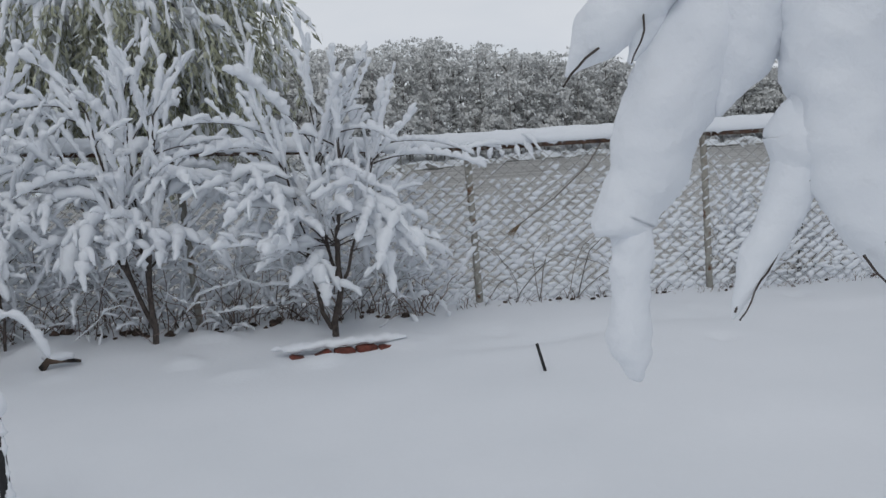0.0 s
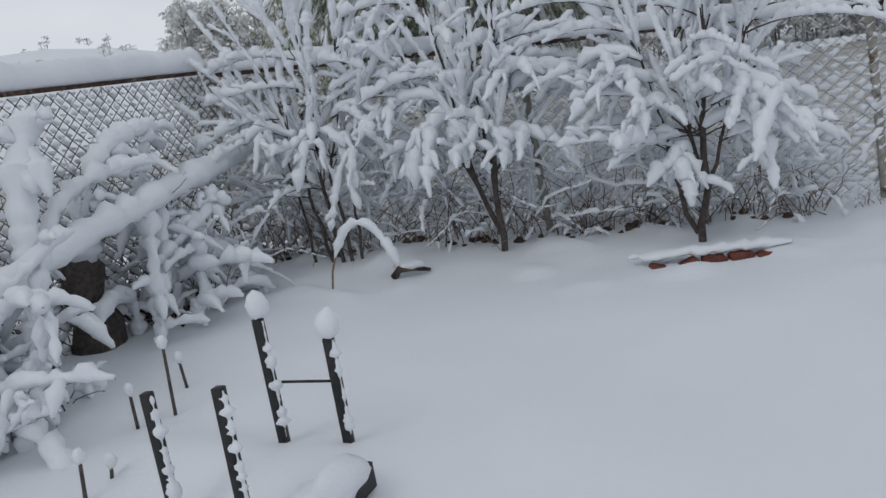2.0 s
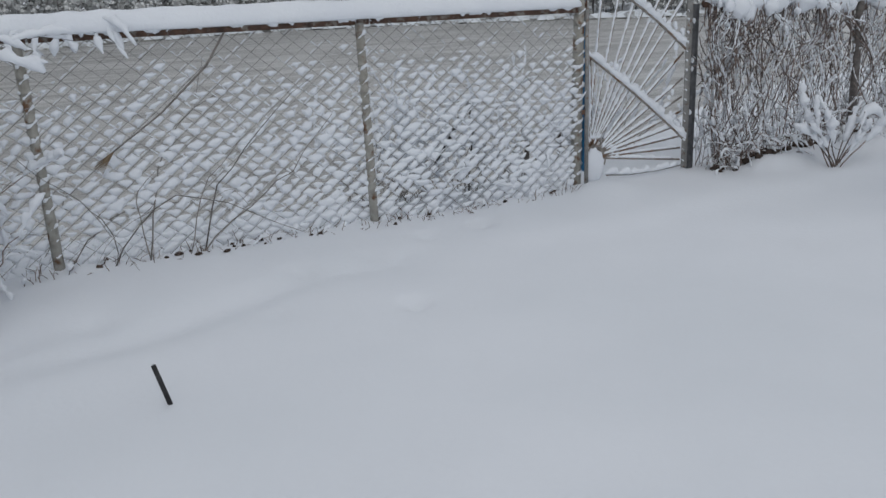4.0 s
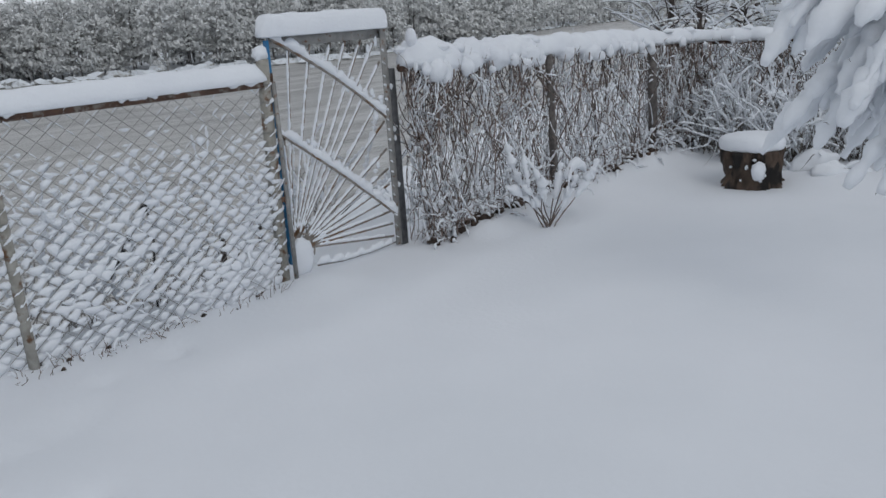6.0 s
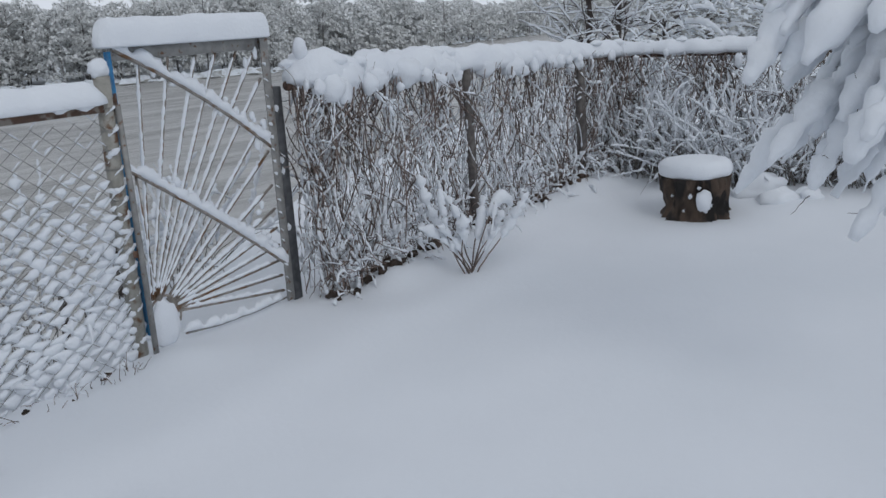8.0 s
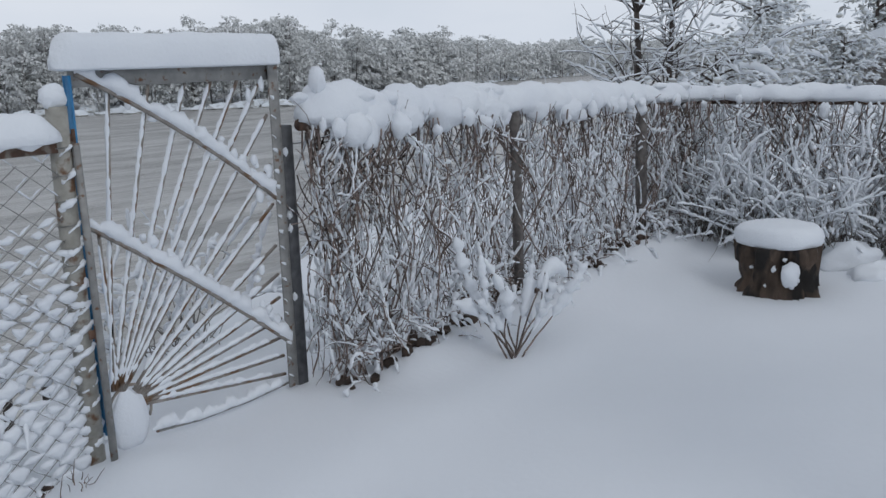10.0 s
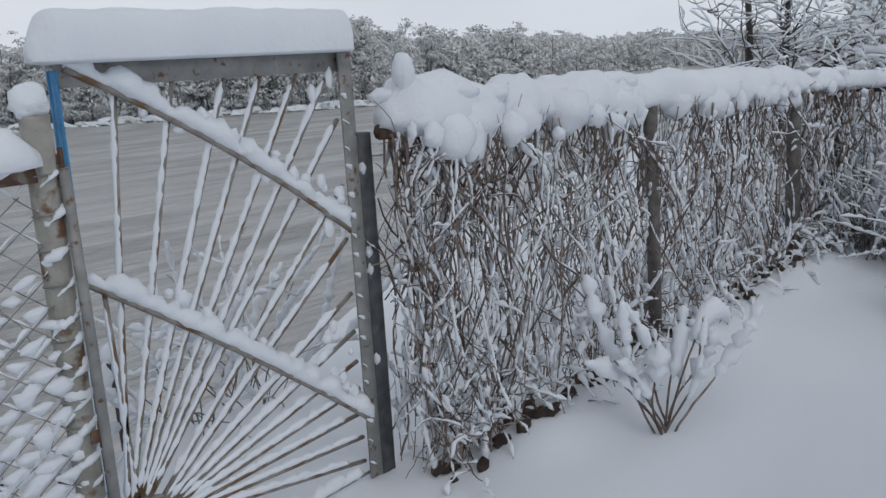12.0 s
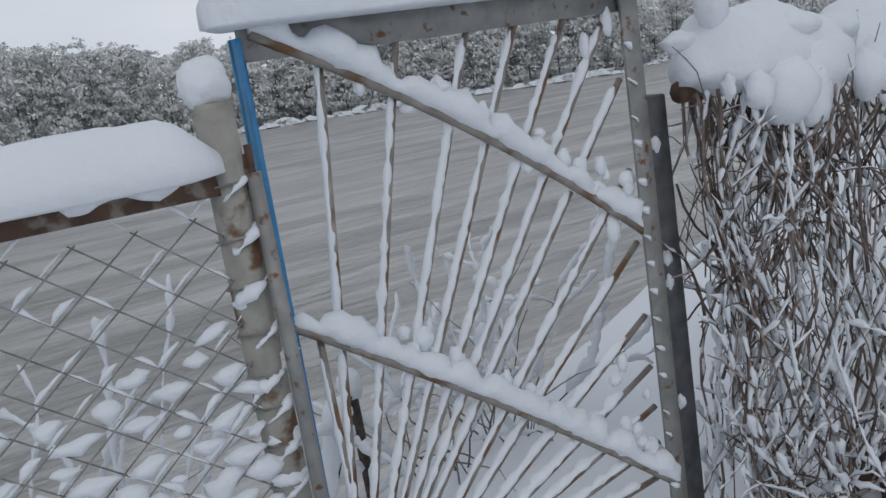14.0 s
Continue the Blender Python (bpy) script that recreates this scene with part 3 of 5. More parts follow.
    # webs of snow lodged between the bars along the two curved bars
    s = Shape()
    for i in range(46):
        base, sl = ((1.62, -0.56), (1.06, -0.76))[i % 2]
        x = rng.uniform(GX0 + 0.25, GX1 - 0.03)
        z = base + (x - GX0) * sl + 0.07 + rng.uniform(0, 0.10)
        s.lump((x, GY, z - 0.02), rng.uniform(0.012, 0.03), 0.014, rng.uniform(0.015, 0.035), i * 1.3, 0.35, 6, 9)
    for i in range(10):
        x = GX1 - 0.04 - abs(rng.gauss(0, 0.08))
        s.lump((x, GY, rng.uniform(0.35, 1.6)), rng.uniform(0.010, 0.026), 0.013, rng.uniform(0.015, 0.045), i * 2.3, 0.35, 6, 9)
    tagged(part("lodged_snow", s, SNOW, g), kind="stuff")
    s = Shape()
    s.tube([hub + Vector((0.105 * math.cos(a), 0, 0.115 * math.sin(a))) for a in np.linspace(-0.5, 3.3, 18)], 0.007, 6)
    part("hub_ring", s, RAY_STEEL, g, "rusty hub ring")
    s = Shape()
    s.lump(hub + Vector((-0.005, 0, -0.045)), 0.095, 0.03, 0.135, 2, 0.2, 8, 12)
    part("hub_snow", s, SNOW, g)
    s = Shape()
    s.tube([(5.02, GY, 0.075), (5.25, GY, 0.05), (5.55, GY, 0.045), (GX1, GY, 0.06)], 0.006, 6)
    rail = part("bottom_rail", s, STEEL, g)
    s = Shape()
    snow_on(s, [Vector(q) for q in ((5.0, GY, 0.085), (5.25, GY, 0.05), (5.55, GY, 0.045), (GX1 - 0.05, GY, 0.06))], 0.022, rng, 0.02, 8, 0.9, 0.6)
    part("snow_roll", s, SNOW, rail)

    lp = thing("latch_post", (5.925, FY, 0), "dark grey latch post with lumps of snow", "post")
    s = Shape()
    s.box((5.927, FY + 0.02, 0.66), (0.036, 0.034, 0.72))
    part("post_tube", s, LATCH, lp)
    s = Shape()
    for z in (0.93, 0.86, 0.5, 1.25):
        s.lump((5.905, FY - 0.012, z), 0.017, 0.014, 0.022, z * 4, 0.6, 6, 9)
    tagged(part("snow_bead", s, SNOW, lp), kind="stuff")


build_gate()


# ---- the snow-laden fruit trees in the yard ----
def finger_fan(rng, start, out, reach, drop, n, bark, snow, size):
    """A bough that reaches out and hangs down in a fan of snow-covered fingers."""
    out = Vector(out).normalized()
    bough = [Vector(start)]
    for i in range(1, 6):
        u = i / 5
        bough.append(Vector(start) + out * reach * 0.55 * u + Vector((0, 0, 0.10 * math.sin(u * 2.6) - 0.05 * u)))
    size *= 1.15
    reach *= 1.12
    n += 1
    bark.tube(bough, taper(0.012, 0.007, 6), 5)
    snow_on(snow, bough, size * 1.05, rng, 0.035, 8, 0.7, 0.3)
    for i in range(n):
        a = (i / max(1, n - 1) - 0.5) * 3.0 + rng.gauss(0, 0.4)
        d = Matrix.Rotation(a, 3, "Z") @ out
        ln, fall = rng.uniform(0.35, 1.1) * reach * 0.6, rng.uniform(0.35, 1.1)
        p0 = bough[rng.choice((1, 2, 3, 4, 5))]
        pts = [p0 + d * ln * u + Vector((0, 0, 0.03 * u - drop * fall * u ** 1.7)) for u in np.linspace(0, 1, 9)]
        pts = [p + Vector((rng.gauss(0, 0.008), rng.gauss(0, 0.008), rng.gauss(0, 0.006))) for p in pts]
        bark.tube(pts, taper(0.006, 0.003, 9), 4)
        snow_on(snow, pts, size * rng.uniform(0.55, 0.95), rng, 0.022, 8, 0.6, 0.55)
        for j in range(1):
            sub = wander(rng, pts[rng.randint(2, 7)], d + Vector((rng.gauss(0, 0.7), rng.gauss(0, 0.7), -0.3)), rng.uniform(0.08, 0.24), 5, 0.12, 0.1)
            bark.tube(sub, taper(0.004, 0.002, 6), 4)
            snow_on(snow, sub, size * rng.uniform(0.4, 0.7), rng, 0.022, 6, 0.6, 0.55)


def fruit_tree(label, base, seed, stems, fans, shoots, top, wide, middle):
    rng = random.Random(seed)
    t = thing("fruit_tree", base, label, "tree", "snowy fruit trees along the fence")
    b, crown, twigs, snow = Vector(base), [], Shape(), Shape()
    for pts, r in stems:
        s = Shape()
        q = resample([b + Vector(p) for p in pts], 0.12)
        q = [p + Vector((rng.gauss(0, 0.008), rng.gauss(0, 0.008), 0)) if 0 < i < len(q) - 1 else p for i, p in enumerate(q)]
        s.tube(q, taper(r, r * 0.35, len(q)), 7)
        part("stem" if crown else "trunk", s, BARK, t)
        crown += [p for p in q if p.z > 0.55]
        up = [p + Vector((0, 0, 0.0)) for p in q if p.z > 0.75]
        if len(up) > 3:
            snow_on(snow, [p + Vector((-0.012, -0.004, 0)) for p in up], 0.017, rng, 0.04, 6, 0.1, 0.6)
    for start, out, reach, drop, n, size in fans:
        fb, fs = Shape(), Shape()
        finger_fan(rng, b + Vector(start), out, reach, drop, n, fb, fs, size)
        bough = part("bough", fb, BARK, t)
        part("snow_load", fs, SNOW, bough)
    mid = b + Vector(middle)
    for i in range(shoots):
        p = rng.choice(crown)
        side = Vector((p.x - mid.x, (p.y - mid.y) * 0.8, 0))
        a = rng.uniform(0, 2 * math.pi)
        side = side * 1.2 + Vector((math.cos(a), math.sin(a) * 0.8, 0)) * rng.uniform(0.1, 0.65)
        u = (p.z - 0.55) / 1.0
        kind = rng.random()
        if kind < 0.60:
            d, ln, sag, rise = side * wide * 1.5 + Vector((0, 0, 0.75 + 0.4 * u)), rng.uniform(0.45, 0.95), 0.0, 0.0
        else:
            d, ln, sag, rise = side * 1.8 * wide + Vector((0, 0, 0.30)), rng.uniform(0.45, 1.0), 0.09, 0.0
        d = d.normalized()
        if d.z > 0 and p.z + d.z * ln > top:
            ln = max(0.2, (top - p.z) / max(0.25, d.z) * rng.uniform(0.8, 1.0))
        pts = wander(rng, p, d, ln, 9, sag, 0.035, rise)
        twigs.tube(pts, taper(0.006, 0.0025, 10), 4)
        size = rng.uniform(0.014, 0.026) if kind < 0.60 else rng.uniform(0.020, 0.036)
        snow_on(snow, pts, size * 1.1, rng, 0.02, 8, 0.75, 0.6, 1.15, rng.uniform(0.1, 0.35))
        for j in range(rng.randint(1, 3)):
            q = pts[rng.randint(2, 8)]
            sub = wander(rng, q, d + Vector((rng.gauss(0, 0.38), rng.gauss(0, 0.38), rng.gauss(0.15, 0.2))), rng.uniform(0.12, 0.36), 6, sag * 0.8, 0.05, rise)
            twigs.tube(sub, taper(0.004, 0.002, 7), 4)
            snow_on(snow, sub, size * rng.uniform(0.6, 1.0), rng, 0.02, 7, 0.7, 0.6)
    tagged(part("twig_growth", twigs, BARK, t), kind="stuff")
    tagged(part("snow_load", snow, SNOW, t, "thick snow on every twig"), kind="stuff")


fruit_tree("small fruit tree with forked dark trunk bowed under snow", (-0.39, 7.18, -0.04), 21,
           [([(0, 0, -0.1), (0.03, 0, 0.16), (0.09, 0.02, 0.42), (0.08, 0.03, 0.75), (0.13, 0.05, 1.15), (0.16, 0.05, 1.75)], 0.030),
            ([(0.0, 0, 0.10), (-0.07, 0.0, 0.24), (-0.10, 0.02, 0.42), (-0.16, 0.05, 0.8), (-0.26, 0.1, 1.2), (-0.3, 0.1, 1.6)], 0.020),
            ([(0.09, 0.02, 0.42), (0.2, 0.05, 0.7), (0.34, 0.1, 1.1), (0.42, 0.1, 1.5)], 0.014),
            ([(0.07, 0.02, 0.5), (-0.02, 0.12, 0.9), (-0.05, 0.15, 1.4), (0.0, 0.15, 1.8)], 0.014)],
           [((0.0, 0, 0.62), (-0.35, -1, 0), 0.42, 0.30, 6, 0.042), ((0.10, 0, 1.0), (1, -0.5, 0), 1.0, 0.42, 6, 0.038), ((0.16, 0, 0.95), (0.75, -0.4, 0), 0.75, 0.62, 4, 0.040),
            ((-0.2, 0, 1.15), (-1, -0.5, 0), 0.75, 0.38, 5, 0.036), ((-0.25, 0, 1.3), (-1, 0.1, 0), 0.8, 0.25, 5, 0.038), ((0.15, 0, 1.25), (0.4, -1, 0), 0.5, 0.3, 4, 0.034),
            ((-0.1, 0, 0.95), (-0.7, -0.8, 0), 0.55, 0.35, 4, 0.036), ((0.1, 0, 0.8), (0.9, 0.3, 0), 0.9, 0.45, 4, 0.034)],
           66, 2.34, 0.75, (0.02, 0.05, 0))
fruit_tree("small fruit tree with twin dark trunk and drooping snowy boughs", (-1.80, 7.36, -0.04), 33,
           [([(0, 0, -0.1), (0.0, 0, 0.3), (-0.02, 0, 0.5), (0.06, 0.02, 0.95), (0.12, 0.03, 1.4), (0.14, 0.03, 1.85)], 0.028),
            ([(0.0, 0, 0.16), (-0.1, 0, 0.4), (-0.17, 0.02, 0.6), (-0.22, 0.03, 1.0), (-0.3, 0.05, 1.5), (-0.36, 0.05, 1.9)], 0.022),
            ([(-0.15, 0.02, 0.55), (-0.35, 0.05, 0.95), (-0.55, 0.08, 1.45)], 0.013),
            ([(-0.02, 0.0, 0.5), (-0.08, 0.1, 0.95), (-0.1, 0.14, 1.45), (-0.1, 0.14, 2.0)], 0.015)],
           [((-0.22, 0, 1.02), (-0.45, -1, 0), 0.55, 0.42, 6, 0.046), ((-0.05, 0, 1.0), (0.2, -1, 0), 0.4, 0.34, 4, 0.042), ((0.1, 0, 0.85), (1, -0.6, 0), 0.75, 0.35, 5, 0.036),
            ((-0.3, 0, 1.2), (-1, -0.2, 0), 0.75, 0.25, 5, 0.036), ((0.1, 0, 1.3), (1, -0.2, 0), 0.7, 0.2, 5, 0.036), ((-0.4, 0, 0.9), (-1, 0.2, 0), 0.7, 0.5, 4, 0.034)],
           66, 2.46, 0.75, (-0.12, 0.05, 0))
fruit_tree("many-stemmed small fruit tree drooping under snow near the corner", (-3.12, 7.36, -0.03), 47,
           [([(0, 0, -0.1), (-0.05, 0, 0.35), (-0.10, 0, 0.8), (-0.06, 0.05, 1.3), (-0.1, 0.05, 1.9)], 0.020),
            ([(0.06, 0, -0.1), (0.05, 0, 0.3), (0.0, 0, 0.75), (0.12, 0.05, 1.2), (0.2, 0.05, 1.7)], 0.018),
            ([(-0.1, 0.05, -0.1), (-0.18, 0.05, 0.35), (-0.26, 0.05, 0.85), (-0.4, 0.05, 1.5)], 0.018),
            ([(0.12, 0.04, -0.1), (0.13, 0.04, 0.3), (0.15, 0.04, 0.7), (0.3, 0.08, 1.3)], 0.014),
            ([(-0.3, 0.1, -0.1), (-0.33, 0.1, 0.4), (-0.4, 0.1, 0.9), (-0.6, 0.1, 1.4)], 0.014)],
           [((-0.05, 0, 1.05), (0.3, -1, 0), 0.5, 0.40, 4, 0.038), ((0.1, 0, 0.95), (0.8, -0.8, 0), 0.6, 0.55, 4, 0.036), ((-0.3, 0, 1.1), (-0.8, -0.6, 0), 0.6, 0.35, 5, 0.034),
            ((0.1, 0, 1.2), (1, 0, 0), 0.65, 0.3, 4, 0.034)],
           62, 2.46, 0.75, (-0.12, 0.05, 0))


# ---- brush along the foot of the fence ----
def brush(name, label, box, count, height, seed, snowy, mat=TWIG, lean_to=(0, 0, 0), category="brush", r=0.0045, arch=0.05, snow_r=(0.006, 0.020)):
    rng = random.Random(seed)
    t = thing(name, ((box[0] + box[1]) / 2, (box[2] + box[3]) / 2, 0), label, category)
    stems, snow = Shape(), Shape()
    for i in range(count):
        x, y = rng.uniform(box[0], box[1]), rng.uniform(box[2], box[3])
        ln = rng.uniform(*height)
        pts = wander(rng, (x, y, ground_z(x, y) - 0.03), Vector((rng.gauss(0, 0.3), rng.gauss(0, 0.2), 1)) + Vector(lean_to), ln, 9, arch, 0.22)
        stems.tube(pts, taper(r * rng.uniform(0.7, 1.4), r * 0.4, 10), 4)
        if rng.random() < snowy:
            a = rng.randint(2, 6)
            snow_on(snow, pts[a:], rng.uniform(*snow_r), rng, 0.02, 6, 0.7, 0.8)
        if rng.random() < 0.6:
            q = pts[rng.randint(3, 7)]
            sub = wander(rng, q, (rng.gauss(0, 1), rng.gauss(0, 0.6), rng.gauss(0.3, 0.5)), ln * rng.uniform(0.2, 0.45), 5, arch, 0.16)
            stems.tube(sub, taper(r * 0.6, r * 0.3, 6), 4)
            if rng.random() < snowy:
                snow_on(snow, sub, rng.uniform(*snow_r) * 0.9, rng, 0.02, 6, 0.7, 0.8)
    tagged(part("twig_growth", stems, mat, t), kind="stuff")
    tagged(part("snow_load", snow, SNOW, t), kind="stuff")
    return t


brush("brush", "tangled brown brush with clinging snow behind the trees", (-4.2, 0.45, 7.62, 8.25), 360, (0.45, 1.35), 3, 0.7)
brush("brush", "low arching twigs under snow at the fence foot", (-4.1, 0.5, 7.6, 7.85), 80, (0.25, 0.6), 4, 0.7, arch=0.25)
brush("brush", "bare vine twigs hanging on the chain-link mesh", (0.4, 1.9, 7.80, 7.83), 9, (0.9, 1.5), 8, 0.0, GREY_TWIG, (0.35, 0, 0), r=0.004, arch=0.10)
brush("weeds", "small frozen weeds poking from snow along the mesh", (0.6, 4.6, 7.72, 7.88), 190, (0.04, 0.15), 9, 0.08, TWIG, r=0.003, category="weeds")


def litter(label, xs, y, seed, n, big):
    rng = random.Random(seed)
    s = Shape()
    for i in range(n):
        x = rng.uniform(*xs)
        yy = y + rng.gauss(0, 0.05)
        r = rng.uniform(0.3, 1.0) * big
        s.lump((x, yy, ground_z(x, yy) + r * 0.25), r, r * 0.7, r * 0.6, i * 1.9, 0.8, 4, 7)
    return tagged(part("leaf_litter", s, EARTH), label, "leaf litter", "", "stuff")


litter("dark wet leaf litter showing through snow under the fence", (-4.1, 0.3), 7.66, 61, 46, 0.05)
litter("dark wet leaf litter showing through snow under the hedge", (6.0, 9.4), 7.64, 62, 90, 0.06)
litter("dark specks of leaf litter along the mesh foot", (0.8, 4.6), 7.80, 63, 26, 0.03)


# ---- the vine-grown fence beside the gate ----
CORNER = 4.55


def along(u, w, z):
    """A place on the overgrown fence: u along it, w across it, out of the yard."""
    if u <= CORNER:
        return Vector((5.95 + u, 7.79 + w, z))
    v = u - CORNER
    return Vector((10.58 + 0.16 * v + 0.987 * w, 7.79 - 0.987 * v + 0.16 * w, z))


def top_at(u):
    return 1.43 - 0.028 * u if u <= CORNER else 1.30 - 0.012 * (u - CORNER)


def build_hedge():
    rng = random.Random(77)
    h = thing("vine_hedge", (8.2, 7.75, 0), "fence overgrown with bare brown vines, heaped with snow", "hedge")
    for u, hi, r in ((1.80, 1.34, 0.036), (3.65, 1.30, 0.05), (CORNER + 0.02, 1.28, 0.04), (6.6, 1.26, 0.035), (8.6, 1.22, 0.035)):
        p = along(u, -0.085 if u < CORNER else 0.02, 0)
        part("post", post_shape(p.x, p.y, hi, r, -0.03), DARK_POST, h)
    for a, b in ((0.0, 3.65), (3.65, CORNER), (CORNER, 8.6)):
        s = Shape()
        s.tube([along(a + (0.02 if a else 0), 0.04, top_at(a) - 0.05), along((a + b) / 2, 0.04, (top_at(a) + top_at(b)) / 2 - 0.05), along(b - 0.01, 0.04, top_at(b) - 0.05)], 0.03, 8)
        part("rail", s, RUST, h)
    p0, p1 = along(CORNER + 0.05, 0.06, 0), along(8.6, 0.06, 0)
    w, sn = mesh_panel((p0.x, p0.y, 0), (p1.x, p1.y, 0), 1.22, 1.16, rng, lambda q, z: 0.35, 1)
    tagged(part("wire_mesh", w, WIRE, h), kind="stuff")
    tagged(part("snow_in_mesh", sn, SNOW, h), kind="stuff")
    stems, snow = Shape(), Shape()
    for i in range(1420):
        side = i >= 760
        u0 = (rng.uniform(0.03, CORNER) if i > 90 else rng.uniform(0.03, 0.5)) if not side else rng.uniform(CORNER - 0.3, 8.4)
        hi = top_at(u0)
        down = rng.random() < 0.42
        z0 = hi - 0.02 if down else (0.0 if rng.random() < 0.65 else rng.uniform(0.1, 0.9))
        ln = rng.uniform(0.45, 1.4)
        p = Vector((u0, rng.uniform(-0.15, 0.16), z0 - 0.03))
        pts = [p]
        d = Vector((rng.gauss(0, 0.30), rng.gauss(0, 0.1), -1 if down else 1)).normalized()
        pull = -0.10 if down else 0.10
        o = Vector((rng.uniform(0, 90), rng.uniform(0, 90), 0))
        for k in range(16):
            d = (d + Vector((0.60 * noise.noise(p * 6.5 + o) + rng.gauss(0, 0.10), 0.4 * noise.noise(p * 7.5 + o + Vector((9, 0, 0))) - p.y * 0.4, pull + 0.4 * noise.noise(p * 7.5 + o + Vector((0, 9, 0)))))).normalized()
            p = p + d * ln / 16
            if p.z > hi + 0.02 or p.z < 0 or p.x < 0.02:
                break
            pts.append(p)
        if len(pts) < 5:
            continue
        pts = [along(*q) for q in pts]
        r = rng.choice((0.0025, 0.0032, 0.0042, 0.0056))
        stems.tube(pts, taper(r * 1.2, r * 0.7, len(pts)), 4)
        for e in range(2):
            q = pts[rng.randint(1, len(pts) - 2)]
            sub = wander(rng, q, (rng.gauss(0, 0.8), rng.gauss(0, 0.3), rng.gauss(0.4, 0.6)), rng.uniform(0.06, 0.24), 4, 0.0, 0.16)
            stems.tube(sub, taper(r * 0.7, r * 0.45, 5), 3)
            if rng.random() < 0.4:
                snow_on(snow, sub, rng.uniform(0.002, 0.005), rng, 0.012, 5, 0.8, 1.0)
        for e in range(2):
            if rng.random() < 0.8:
                a = rng.randint(0, max(0, len(pts) - 5))
                b = min(len(pts), a + rng.randint(4, 10))
                low = smooth(0.75, 0.25, pts[a].z)
                snow_on(snow, pts[a:b], (rng.uniform(0.0026, 0.0058) + 0.006 * low * rng.random()) * (1.4 if side else 1.0), rng, 0.012, 5, 0.9, 1.1)
    # low snowy sprays at the foot
    for i in range(560):
        u = rng.uniform(0.05, 8.2)
        q = along(u, -rng.uniform(0.06, 0.28), 0)
        z = ground_z(q.x, q.y) + rng.uniform(-0.02, 0.22)
        pts = wander(rng, (q.x, q.y, z), (rng.gauss(0, 1), rng.gauss(0, 0.6), rng.gauss(0.4, 0.4)), rng.uniform(0.10, 0.38), 9, 0.12, 0.34)
        stems.tube(pts, taper(0.0035, 0.0018, 10), 4)
        if i % 5:
            snow_on(snow, pts[rng.randint(0, 4):], rng.uniform(0.004, 0.010), rng, 0.012, 6, 0.8, 1.2)
    # sprays of snow clinging on the vines
    for i in range(110):
        u = rng.uniform(0.05, 8.0)
        q = along(u, -rng.uniform(0.08, 0.17), rng.uniform(0.2, 1.2))
        pts = wander(rng, q, (rng.gauss(0, 1), rng.gauss(0, 0.4), rng.gauss(-0.1, 0.5)), rng.uniform(0.06, 0.24), 6, 0.02, 0.3)
        snow_on(snow, pts, rng.uniform(0.004, 0.012), rng, 0.016, 6, 0.4, 1.0)
    tagged(part("vine_growth", stems, TWIG, h, "dense bare brown vine stems"), kind="stuff")
    tagged(part("snow_on_vines", snow, SNOW, h), kind="stuff")
    cap, lumps = Shape(), Shape()
    k = 330
    run, rad = [], []
    for i in range(k + 1):
        u = 8.55 * i / k
        g = 1 + 0.34 * noise.noise(Vector((u * 2.6, 0, 0))) + 0.24 * noise.noise(Vector((u * 7, 4, 0)))
        e = math.sqrt(max(0.15, min(1, min(i, k - i) / 5)))
        run.append(along(u, 0.02 + 0.03 * noise.noise(Vector((u * 3, 8, 0))), top_at(u) - 0.01 + 0.02 * noise.noise(Vector((u * 4, 2, 0)))))
        rad.append((0.138 - 0.04 * smooth(3.0, 4.2, u)) * g * e)
    cap.tube(run, rad, 20, 1.05, 0.45, 0.22, 5.0)
    part("snow_cap", cap, SNOW, h, "long lumpy ridge of snow")
    for i in range(125):
        u = 8.4 * rng.random() ** 1.3
        r = rng.uniform(0.020, 0.058) * (1.0 if u < 3.6 else 0.85)
        if rng.random() < 0.28:
            c = along(u, -rng.uniform(0.04, 0.12), top_at(u) - rng.uniform(-0.02, 0.10) - r * 0.5)
            lumps.lump(c, r * rng.uniform(0.6, 0.9), r * 0.75, r * rng.uniform(0.8, 1.5), i, 0.6, 8, 11)
        else:
            c = along(u, rng.gauss(0.01, 0.03), top_at(u) + rng.uniform(0.05, 0.09))
            lumps.lump(c, r * rng.uniform(1.2, 2.0), r * 1.1, r * rng.uniform(0.6, 0.9), i, 0.3, 9, 12)
    for u, dz, r in ((0.45, -0.03, 0.085), (0.72, -0.05, 0.075), (1.05, -0.02, 0.095), (1.5, -0.03, 0.09), (1.62, -0.08, 0.06), (2.05, -0.03, 0.085), (2.45, -0.04, 0.09), (2.62, -0.09, 0.055), (3.1, -0.03, 0.07)):
        lumps.lump(along(u, -0.07, top_at(u) + dz), r * 1.5, r, r * 1.05, u * 5, 0.3, 10, 14)
    u = 0.12
    while u < 4.4:
        r = (0.035 + 0.055 * rng.random() ** 2) * (1.0 if u < 3.4 else 0.7)
        lumps.lump(along(u, -rng.uniform(0.07, 0.13), top_at(u) - rng.uniform(0.0, 0.12)), r * rng.uniform(0.8, 1.5), r * 0.8, r * rng.uniform(0.8, 1.35), u * 7, 0.3, 9, 12)
        u += rng.uniform(0.10, 0.42)
    lumps.lump((6.05, 7.78, top_at(0.1) + 0.16), 0.045, 0.045, 0.075, 5, 0.3, 7, 10)
    lumps.lump((6.19, 7.68, top_at(0.1) - 0.09), 0.095, 0.085, 0.085, 6, 0.25, 7, 10)
    tagged(part("lumpy_snow", lumps, SNOW, h), kind="stuff")


build_hedge()


